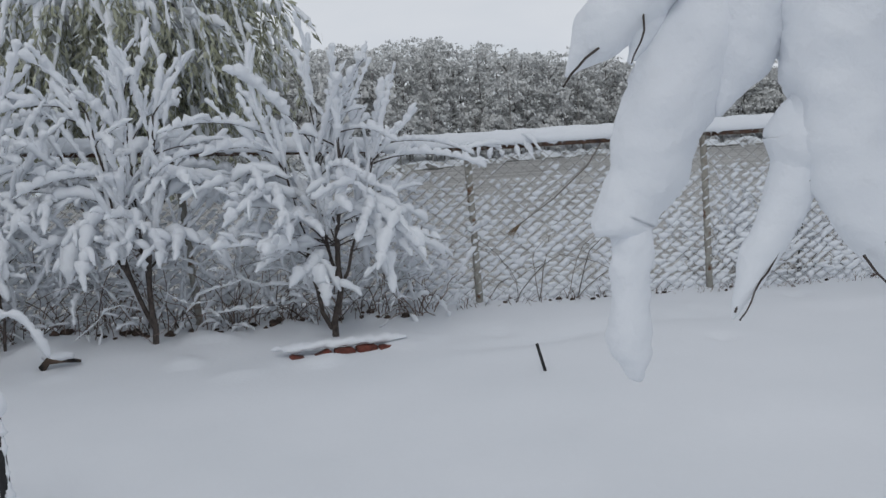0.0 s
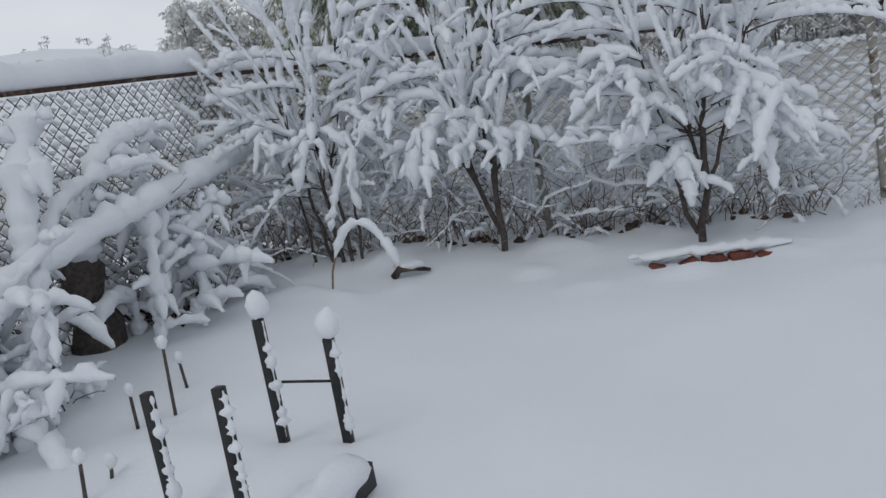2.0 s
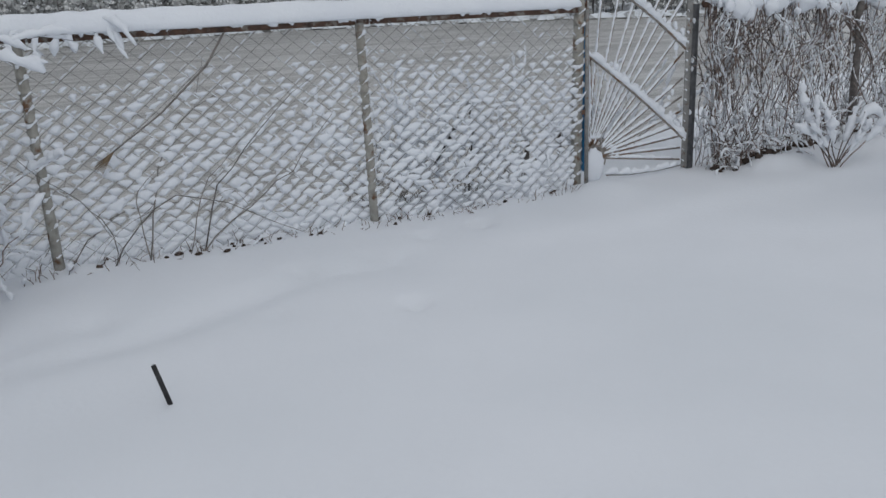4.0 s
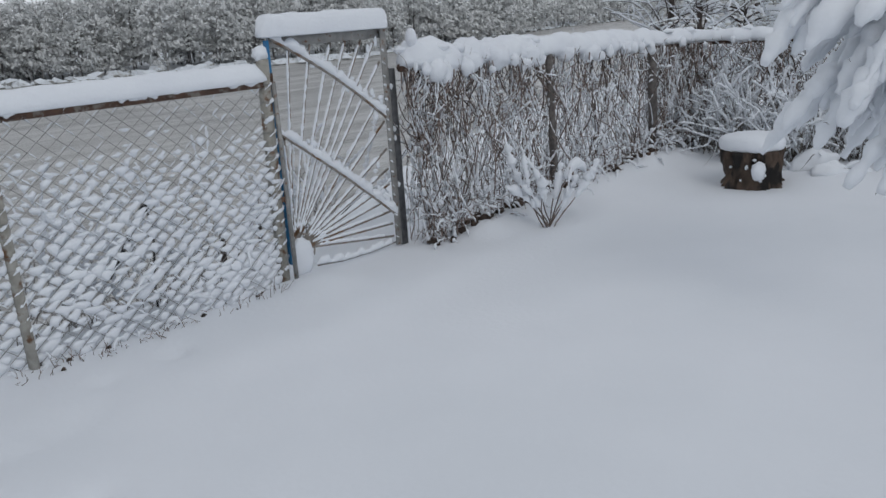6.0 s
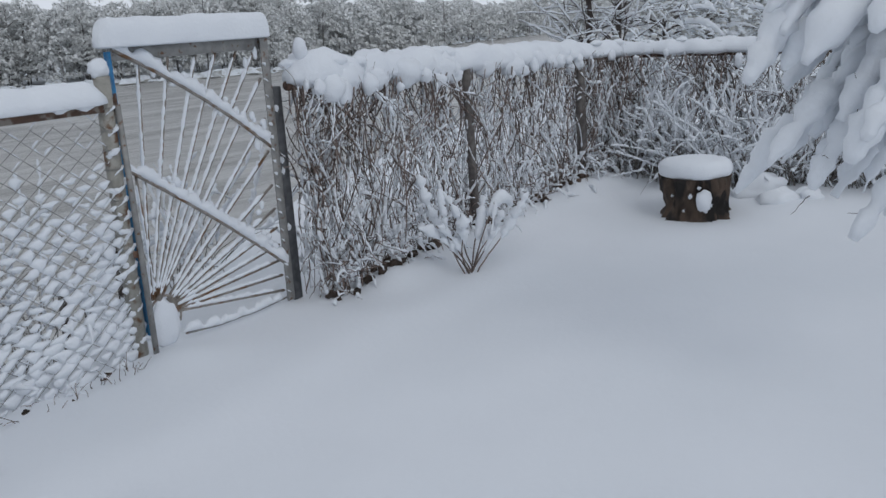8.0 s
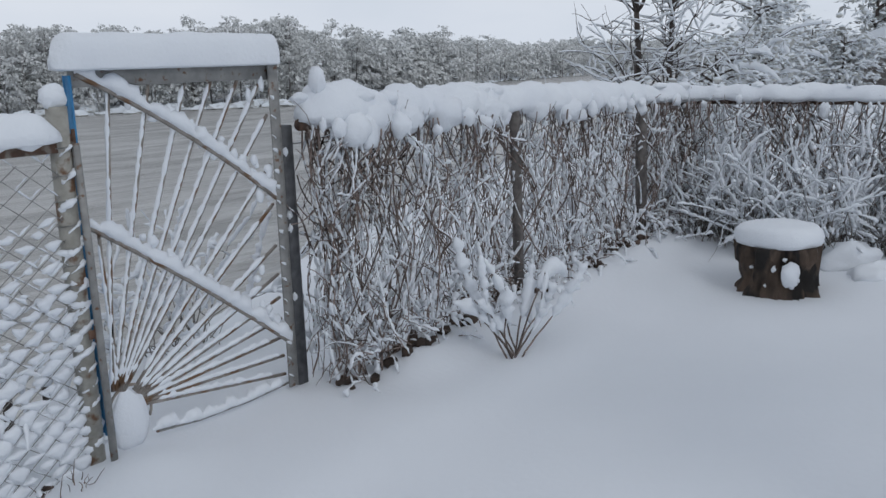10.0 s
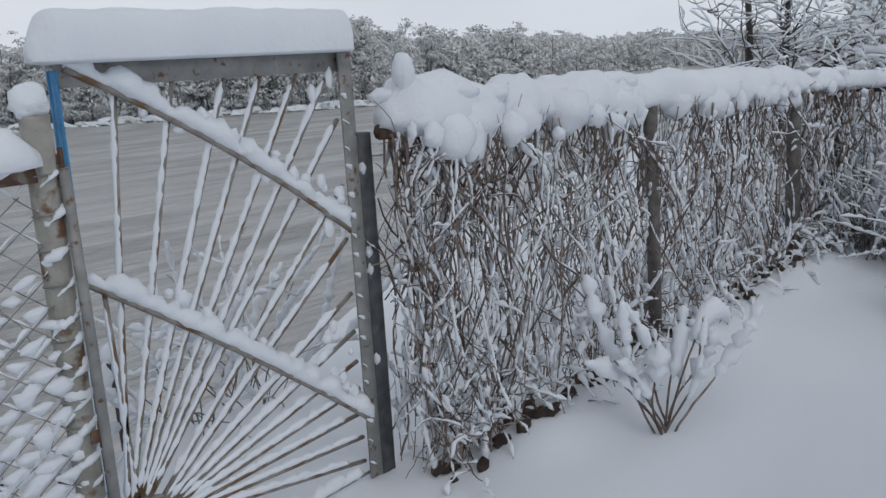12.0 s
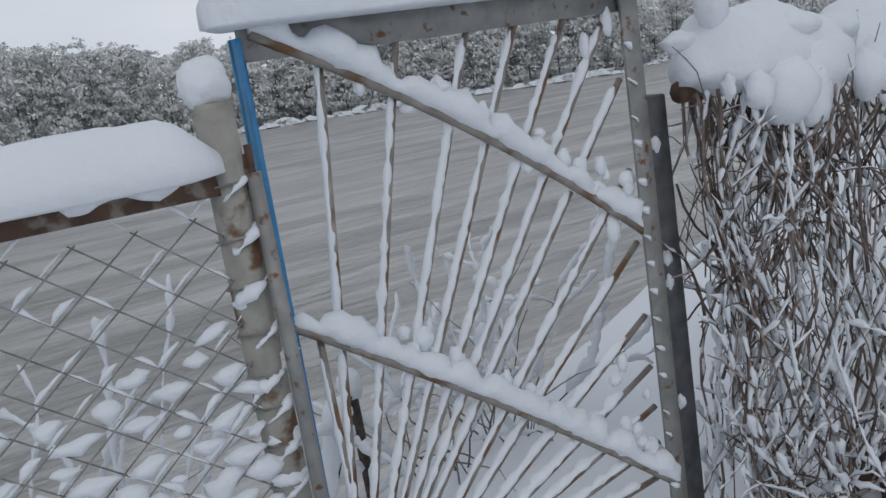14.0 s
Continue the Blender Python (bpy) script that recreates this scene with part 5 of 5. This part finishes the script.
def build_small():
    rng = random.Random(71)
    st = Shape()
    st.tube([(1.05, 5.75, -0.08), (0.985, 5.75, 0.175)], [0.011, 0.010], 8)
    tagged(part("stake", st, STAKE), "short black stake leaning in the open snow", "stake")
    row = thing("brick_edging", (-0.3, 6.82, 0), "row of red bricks half buried in snow", "edging")
    for i in range(5):
        u = (i + 0.5) / 5
        x, y = -0.70 + 0.82 * u, 6.655 + 0.13 * u
        s = Shape()
        m = Matrix.Translation((x, y + rng.gauss(0, 0.012), (-0.046, -0.040, -0.024, -0.020, -0.032)[i])) @ Matrix.Rotation(0.19 + rng.gauss(0, 0.10), 4, "Z") @ Matrix.Rotation(rng.gauss(0, 0.10), 4, "Y")
        s.box((0, 0, 0), (0.074, 0.055, 0.034), m, 0.012)
        part("brick", s, BRICK, row)
    s = Shape()
    pts = [Vector((-0.82 + 1.0 * u, 6.70 + 0.13 * u + 0.04 * noise.noise(Vector((u * 9, 0, 0))), 0.038)) for u in np.linspace(0, 1, 30)]
    s.tube(pts, [0.06 * math.sqrt(max(0.05, min(1, min(i, 29 - i) / 4))) * (1 + 0.6 * noise.noise(Vector((i * 0.7, 0, 0)))) for i in range(30)], 12, 0.6, 0.4, 0.5, 16.0)
    part("snow_strip", s, SNOW, row)
    t = thing("bent_plant", (-2.88, 6.53, 0), "dry plant stem bent into an arch by snow", "plant")
    pts = [Vector((-2.88 + 0.50 * u, 6.53 + 0.10 * u, 0.47 * math.sin(u * 2.98) ** 0.7 if u > 0 else -0.05)) for u in np.linspace(0, 1, 16)]
    s, sn = Shape(), Shape()
    s.tube(pts, taper(0.008, 0.004, 16), 5)
    part("stem", s, DRY, t)
    snow_on(sn, pts[2:], 0.033, rng, 0.025, 9, 0.5, 0.5)
    part("snow_load", sn, SNOW, t)
    r = thing("root_wood", (-2.35, 6.88, 0), "dark piece of root half buried in snow", "wood")
    s = Shape()
    s.tube([(-2.52, 6.84, 0.0), (-2.47, 6.84, 0.055), (-2.36, 6.87, 0.05), (-2.26, 6.92, 0.02)], [0.03, 0.028, 0.022, 0.012], 7)
    part("wood", s, WOOD, r)
    s = Shape()
    s.lump((-2.40, 6.88, 0.075), 0.12, 0.05, 0.035, 4, 0.4, 6, 10)
    part("snow_cap", s, SNOW, r)
    # a dry broom-like tuft caught on the mesh
    b = thing("dry_branch", (1.3, 7.8, 0.6), "thin dry branch with a brown tuft caught on the mesh", "branch")
    s = Shape()
    s.tube([(1.22, 7.80, 0.70), (1.55, 7.79, 0.92), (1.85, 7.79, 1.18), (1.98, 7.80, 1.37)], [0.004, 0.006, 0.007, 0.008], 5)
    part("stick", s, GREY_TWIG, b)
    s = Shape()
    for i in range(26):
        a = Vector((1.25, 7.79, 0.72))
        s.tube([a, a + Vector((-0.10 + rng.gauss(0, 0.02), rng.gauss(0, 0.01), -0.08 + rng.gauss(0, 0.02)))], [0.003, 0.001], 4)
    tagged(part("tuft", s, DRY, b), kind="stuff")
    v = thing("vine_spray", (1.0, 7.78, 1.3), "snowy vine spray hanging over the fence rail", "vine")
    s, sn = Shape(), Shape()
    for i in range(9):
        a = Vector((rng.uniform(0.75, 1.35), 7.76, 1.43 + rng.uniform(-0.02, 0.05)))
        q = wander(rng, a, (rng.gauss(0.1, 0.7), -0.35, rng.gauss(-0.5, 0.4)), rng.uniform(0.12, 0.36), 7, 0.15, 0.16)
        s.tube(q, taper(0.004, 0.002, 8), 4)
        snow_on(sn, q, rng.uniform(0.012, 0.026), rng, 0.02, 7, 0.6, 0.7)
    tagged(part("twig_growth", s, GREY_TWIG, v), kind="stuff")
    tagged(part("snow_load", sn, SNOW, v), kind="stuff")
    # stakes and a plank on the bank behind the gate
    for x, y, h, dx in ((5.42, 9.05, 0.42, -0.02), (4.62, 8.5, 0.35, 0.05), (5.05, 8.9, 0.1, 0.0)):
        p = thing("stake", (x, y, -0.3), "dark stake with a snow cap on the bank", "stake", "stakes on the bank")
        s = Shape()
        s.tube([(x, y, -0.6), (x + dx, y, h)], 0.022, 7)
        part("stick", s, BARK, p)
        s = Shape()
        s.lump((x + dx, y, h + 0.03), 0.05, 0.05, 0.06, x, 0.3, 6, 9)
        part("snow_cap", s, SNOW, p)
    p = thing("leaning_plank", (5.1, 8.8, -0.3), "dark plank leaning on the bank under snow", "plank")
    s, sn = Shape(), Shape()
    pts = [(4.92, 8.7, -0.35), (5.12, 8.85, 0.05), (5.36, 9.02, 0.42)]
    s.tube(pts, 0.03, 6)
    part("plank", s, BARK, p)
    snow_on(sn, pts, 0.045, rng, 0.04, 8, 0.9, 0.3)
    part("snow_load", sn, SNOW, p)
    d = thing("fallen_branch", (3.9, 8.3, 0), "black broken branch lying behind the mesh", "branch")
    s = Shape()
    s.tube([(3.62, 8.2, 0.30), (3.75, 8.25, 0.42), (3.9, 8.3, 0.6), (3.99, 8.3, 0.70)], [0.008, 0.014, 0.018, 0.02], 6)
    part("stick", s, STAKE, d)
    s = Shape()
    s.tube([(3.99, 8.3, 0.68), (4.02, 8.3, 0.5), (3.98, 8.32, 0.1), (3.98, 8.32, -0.1)], [0.012, 0.008, 0.008, 0.008], 5)
    part("stick", s, STAKE, d)


build_small()


# ---- willow behind the fence ----
def build_willow():
    rng = random.Random(12)
    c = Vector((-4.3, 15.6, 0))
    t = thing("willow_tree", (c.x, c.y, -3), "drooping olive-green willow partly frosted with snow", "tree")
    s = Shape()
    s.tube([c + Vector((0, 0, -4.2)), c + Vector((0.1, 0, 0)), c + Vector((0.25, 0, 2.2)), c + Vector((0.4, 0, 4.2))], [0.24, 0.20, 0.12, 0.04], 9)
    part("trunk", s, BARK, t)
    leaves, snow, limbs = Shape(), Shape(), Shape()
    for i in range(46):
        a = rng.uniform(0, 2 * math.pi)
        z0 = rng.uniform(1.9, 3.9)
        out = rng.uniform(0.6, 1.0) * 3.1
        p0 = c + Vector((0.25, 0, z0))
        tip = c + Vector((math.cos(a) * out, math.sin(a) * out * 0.8, z0 + rng.uniform(0.1, 0.8)))
        mid = p0.lerp(tip, 0.55) + Vector((0, 0, rng.uniform(0.3, 0.8)))
        arc = [p0 * (1 - u) ** 2 + mid * 2 * u * (1 - u) + tip * u * u for u in np.linspace(0, 1, 10)]
        limbs.tube(arc, taper(0.035, 0.010, 10), 5)
        frosty = (math.cos(a) < 0.1) or rng.random() < 0.5
        if frosty:
            snow_on(snow, arc[2:], rng.uniform(0.07, 0.13), rng, 0.08, 7, 0.6, 0.6)
        for k in range(32):
            q = arc[rng.randint(1, 9)] + Vector((rng.gauss(0, 0.14), rng.gauss(0, 0.14), 0.05))
            ln = rng.uniform(0.6, 1.7)
            d = Vector((math.cos(a) * 0.45, math.sin(a) * 0.45, -1))
            strand = wander(rng, q, d + Vector((rng.gauss(0, 0.2), rng.gauss(0, 0.2), 0)), ln, 7, 0.12, 0.07)
            for j in range(1, 8):
                for e in range(3):
                    dd = (strand[j] - strand[j - 1]).normalized() + Vector((rng.gauss(0, 0.45), rng.gauss(0, 0.45), rng.gauss(0, 0.3)))
                    leaves.leaf(strand[j] + Vector((rng.gauss(0, 0.05), rng.gauss(0, 0.05), 0)), dd, rng.uniform(0.12, 0.26), rng.uniform(0.03, 0.06), (rng.gauss(0, 1), rng.gauss(0, 1), rng.gauss(0, 1)))
            if rng.random() < (0.8 if frosty else 0.35):
                snow_on(snow, strand[:rng.randint(4, 8)], rng.uniform(0.025, 0.055), rng, 0.08, 5, 0.3, 0.5)
    tagged(part("limb_growth", limbs, BARK, t), kind="stuff")
    tagged(part("foliage", leaves, WILLOW, t), kind="stuff")
    tagged(part("snow_load", snow, SNOW, t), kind="stuff")


build_willow()


# ---- the wood on the far bank ----
def tree_points(rng, x, y, z, h, w, foliage, trunks, n, big):
    """A far tree: a dark trunk and rising limbs that carry flat drooping clumps of frosted sprays."""
    lx = rng.gauss(0, 0.35)
    trunks.tube([(x, y, z - 0.5), (x + lx * 0.4, y, z + h * 0.45), (x + lx, y, z + h * 0.95)], [0.11, 0.09, 0.03], 5)
    clumps = max(6, n // 14)
    low = rng.uniform(0.0, 0.22)
    for i in range(clumps):
        u = low + (1.0 - low) * rng.random() ** 0.8
        a = rng.uniform(0, 2 * math.pi)
        v = (u - low) / (1 - low)
        reach = w * (0.35 + 0.8 * math.sin(0.35 + 2.45 * v)) * math.sqrt(rng.random())
        root = Vector((x + lx * u, y, z + h * max(0.1, u - 0.12)))
        c = Vector((x + lx * u + reach * math.cos(a), y + reach * math.sin(a), z + h * u - 0.25 * reach))
        if i % 3 == 0:
            trunks.tube([root, root.lerp(c, 0.6) + Vector((0, 0, 0.15 * reach)), c], [0.05, 0.03, 0.012], 3)
        size = rng.uniform(0.35, 0.65) * (0.75 if v > 0.85 else 1.0) * (big / 0.25) ** 0.7
        foliage.lump(c, size * 0.36, size * 0.36, size * 0.42, i + x, 1.3, 3, 5)
        for k in range(n // clumps):
            d = Vector((rng.gauss(0, 1), rng.gauss(0, 1), rng.gauss(0.2, 0.7))).normalized()
            q = c + Vector((d.x * size, d.y * size, d.z * size * 0.7)) * rng.random() ** 0.4
            g = big * rng.uniform(0.45, 1.15)
            foliage.leaf(q, Vector((d.x, d.y, -0.55 + rng.gauss(0, 0.5))), g * 1.5, g * 0.85, (rng.gauss(0, 0.6), rng.gauss(0, 0.6), 0.7))


def build_woods():
    rng = random.Random(6)
    foliage, trunks = Shape(), Shape()
    az = -33.0
    while az < 88:
        r0 = far_bank(az)
        for back in (3, 6, 10, 15, 22):
            a = radians(az + rng.uniform(-0.8, 0.8))
            r = r0 + back + rng.uniform(-2, 2)
            h = 13.0 - 3.5 * smooth(8, 22, az) - 0.6 * smooth(30, 38, az) - 0.8 * smooth(44, 56, az) + rng.gauss(0, 0.7) + (0.8 if back > 10 else 0) - 0.4 + 1.0 * noise.noise(Vector((az * 0.13, 0, 3))) + 1.1 * noise.noise(Vector((az * 0.5, 0, 7))) + 0.9 * math.exp(-((az - 40) / 2.6) ** 2)
            if back == 3 and rng.random() < 0.5:
                h *= rng.uniform(0.35, 0.7)
            x, y = r * math.sin(a), r * math.cos(a)
            tree_points(rng, x, y, ground_z(x, y) - 0.2, max(3.5, h), rng.uniform(1.7, 3.0) * (1.5 if r0 > 140 else 1), foliage, trunks, (1150 if back < 12 else 640) if r0 < 180 else 300, 0.30 if r0 < 140 else 0.5)
        az += 1.4 * 95 / r0
    for i in range(90):
        a, r = radians(rng.uniform(-58, -32)), rng.uniform(210, 330)
        x, y = r * math.sin(a), r * math.cos(a)
        tree_points(rng, x, y, ground_z(x, y) - 0.3, rng.uniform(1.2, 3.0) if i < 70 else rng.uniform(3, 6), rng.uniform(0.8, 1.6), foliage, trunks, 90, 0.4)
    tagged(part("far_woods", foliage, FAR_LEAF, None, smooth=False), "frosted grey-green wood lining the far river bank, paled for haze", "woods", "", "stuff")
    tagged(part("trunk_stand", trunks, FAR_TRUNK), "dark bare trunks of the wood across the river, paled for haze", "woods", "", "stuff")
    low, a = Shape(), -60.0
    while a < 80:
        r = far_bank(a) + rng.uniform(-3.5, 1.5)
        x, y = r * math.sin(radians(a)), r * math.cos(radians(a))
        s = rng.uniform(0.3, 1.0)
        low.lump((x, y, max(WATER_Z, ground_z(x, y)) + s * 0.2), s * 1.3, s, s * 0.7, a * 3, 0.7, 4, 6)
        a += rng.uniform(0.15, 0.5)
    tagged(part("bank_scrub", low, FROSTED, None, smooth=False), "low frosted scrub along the far waterline", "scrub", "", "stuff")


build_woods()


# ---- the neighbour's ground beyond the hedge ----
def bare_tree(label, base, trunks_, seed, h):
    rng = random.Random(seed)
    t = thing("bare_tree", base, label, "tree")
    limbs, snow = Shape(), Shape()
    b = Vector(base)
    for dx, dy, lean_x, r in trunks_:
        s = Shape()
        pts = [b + Vector((dx + lean_x * u + rng.gauss(0, 0.03), dy, h * u - 0.3)) for u in np.linspace(0, 1, 9)]
        s.tube(pts, taper(r, r * 0.3, 9), 8)
        part("trunk", s, BARK, t)
        for i in range(46):
            p = pts[rng.randint(2, 8)]
            a = rng.uniform(0, 2 * math.pi)
            br = wander(rng, p, (math.cos(a), math.sin(a), rng.uniform(0.9, 2.6)), rng.uniform(0.6, 1.7), 9, 0.0, 0.15, 0.0)
            limbs.tube(br, taper(r * 0.26, 0.004, 10), 5)
            if rng.random() < 0.6:
                snow_on(snow, br[2:], rng.uniform(0.012, 0.022), rng, 0.07, 5, 0.8, 0.5)
            for k in range(9):
                q = br[rng.randint(3, 9)]
                tw = wander(rng, q, (rng.gauss(0, 1), rng.gauss(0, 1), rng.gauss(0.5, 0.5)), rng.uniform(0.3, 0.8), 5, 0, 0.12)
                limbs.tube(tw, taper(0.007, 0.003, 6), 4)
                if rng.random() < 0.6:
                    snow_on(snow, tw, rng.uniform(0.010, 0.018), rng, 0.06, 5, 0.8, 0.5)
    tagged(part("branch_growth", limbs, BARK, t), kind="stuff")
    tagged(part("snow_load", snow, SNOW, t), kind="stuff")


bare_tree("dark bare tree with two trunks beyond the hedge", (16.4, 11.05, 0), [(0, 0, 0.05, 0.068), (0.26, -0.42, 0.35, 0.06)], 41, 5.2)


def frosted_tree(label, base, seed, h, w, n, leafsize, limb_n=18):
    rng = random.Random(seed)
    t = thing("frosted_tree", base, label, "tree", "frosted trees beyond the hedge")
    b, leaves, limbs, snow = Vector(base), Shape(), Shape(), Shape()
    s = Shape()
    s.tube([b + Vector((0, 0, -0.3)), b + Vector((0.1, 0, h * 0.4)), b + Vector((0.0, 0, h * 0.9))], [0.035 * h, 0.022 * h, 0.006 * h], 8)
    part("trunk", s, BARK, t)
    for i in range(limb_n):
        a, z0 = rng.uniform(0, 2 * math.pi), rng.uniform(0.15, 0.8) * h
        br = wander(rng, b + Vector((0, 0, z0)), (math.cos(a), math.sin(a), 0.75), w * rng.uniform(0.6, 1.05), 10, 0.11, 0.08)
        limbs.tube(br, taper(0.012 * h, 0.006, 11), 5)
        snow_on(snow, br[3:], rng.uniform(0.03, 0.06), rng, 0.09, 6, 0.7, 0.5)
        for k in range(n // limb_n):
            q = br[rng.randint(2, 10)] + Vector((rng.gauss(0, 0.22), rng.gauss(0, 0.22), rng.gauss(0.05, 0.22)))
            d = Vector((math.cos(a) + rng.gauss(0, 0.7), math.sin(a) + rng.gauss(0, 0.7), rng.gauss(-0.2, 0.5)))
            sz = leafsize * rng.uniform(0.5, 1.3)
            leaves.leaf(q, d, sz * 2, sz * 0.7, (rng.gauss(0, 0.7), rng.gauss(0, 0.7), 1))
            if k % 6 == 0:
                leaves.lump(q, sz * 0.7, sz * 0.7, sz * 0.5, k, 0.8, 3, 5)
            if k % 9 == 0:
                st = wander(rng, q, d, sz * 3, 4, 0.1, 0.1)
                snow_on(snow, st, sz * 0.22, rng, 0.06, 5, 0.5, 0.5)
    tagged(part("limb_growth", limbs, BARK, t), kind="stuff")
    tagged(part("foliage", leaves, FROSTED, t), kind="stuff")
    tagged(part("snow_load", snow, SNOW, t), kind="stuff")


frosted_tree("tall frosted tree with drooping white boughs", (30.0, 13.7, 0), 3, 3.5, 1.5, 1500, 0.12, 30)
frosted_tree("frosted leafy tree near the neighbour's house", (36.0, 13.9, 0), 5, 2.6, 1.5, 900, 0.14)
frosted_tree("snow-bowed grey tree near the neighbour's house", (35.0, 12.6, 0), 7, 2.3, 1.4, 800, 0.14)
frosted_tree("tall frosted tree beside the neighbour's roof", (46.5, 14.2, 0), 9, 5.2, 2.2, 1000, 0.2)
frosted_tree("small weeping shrub tree white with snow", (18.6, 10.6, 0), 13, 1.9, 1.3, 900, 0.08, 26)
frosted_tree("low frosted shrub tree behind the vine hedge", (12.6, 8.6, 0), 15, 1.25, 0.9, 700, 0.06, 22)
frosted_tree("low frosted shrub tree farther along the hedge", (22.0, 11.0, 0), 17, 2.2, 1.5, 900, 0.09, 24)


def build_house():
    t = thing("house", (42, 12.0, 0), "pale low house with snow-covered stepped roofs", "house")
    s = Shape()
    s.box((42.0, 11.6, 0.6), (3.0, 2.6, 1.0))
    part("wall", s, HOUSE, t)
    s = Shape()
    s.box((41.0, 14.6, 0.3), (2.0, 1.6, 0.8))
    part("wall", s, HOUSE, t)

    def roof(x0, x1, y0, y1, z0, z1):
        r = Shape()
        ym = (y0 + y1) / 2
        r.v = [Vector(q) for q in ((x0, y0, z0), (x1, y0, z0), (x1, y1, z0), (x0, y1, z0), (x0, ym, z1), (x1, ym, z1), (x0, y0, z0 - 0.15), (x1, y0, z0 - 0.15), (x1, y1, z0 - 0.15), (x0, y1, z0 - 0.15))]
        r.f = [(0, 1, 5, 4), (2, 3, 4, 5), (0, 4, 3), (1, 2, 5), (6, 7, 1, 0), (8, 9, 3, 2), (7, 8, 2, 1), (9, 6, 0, 3), (9, 8, 7, 6)]
        return r

    part("roof", roof(38.8, 45.2, 8.7, 14.5, 1.6, 2.6), SNOW, t, "roof thick with snow", smooth=False)
    part("roof", roof(38.8, 43.2, 12.8, 16.4, 1.1, 1.7), SNOW, t, "lower roof thick with snow", smooth=False)
    for y in (10.4, 12.4):
        s = Shape()
        s.box((38.99, y, 0.75), (0.03, 0.45, 0.5))
        part("window", s, DARK_POST, t)


build_house()
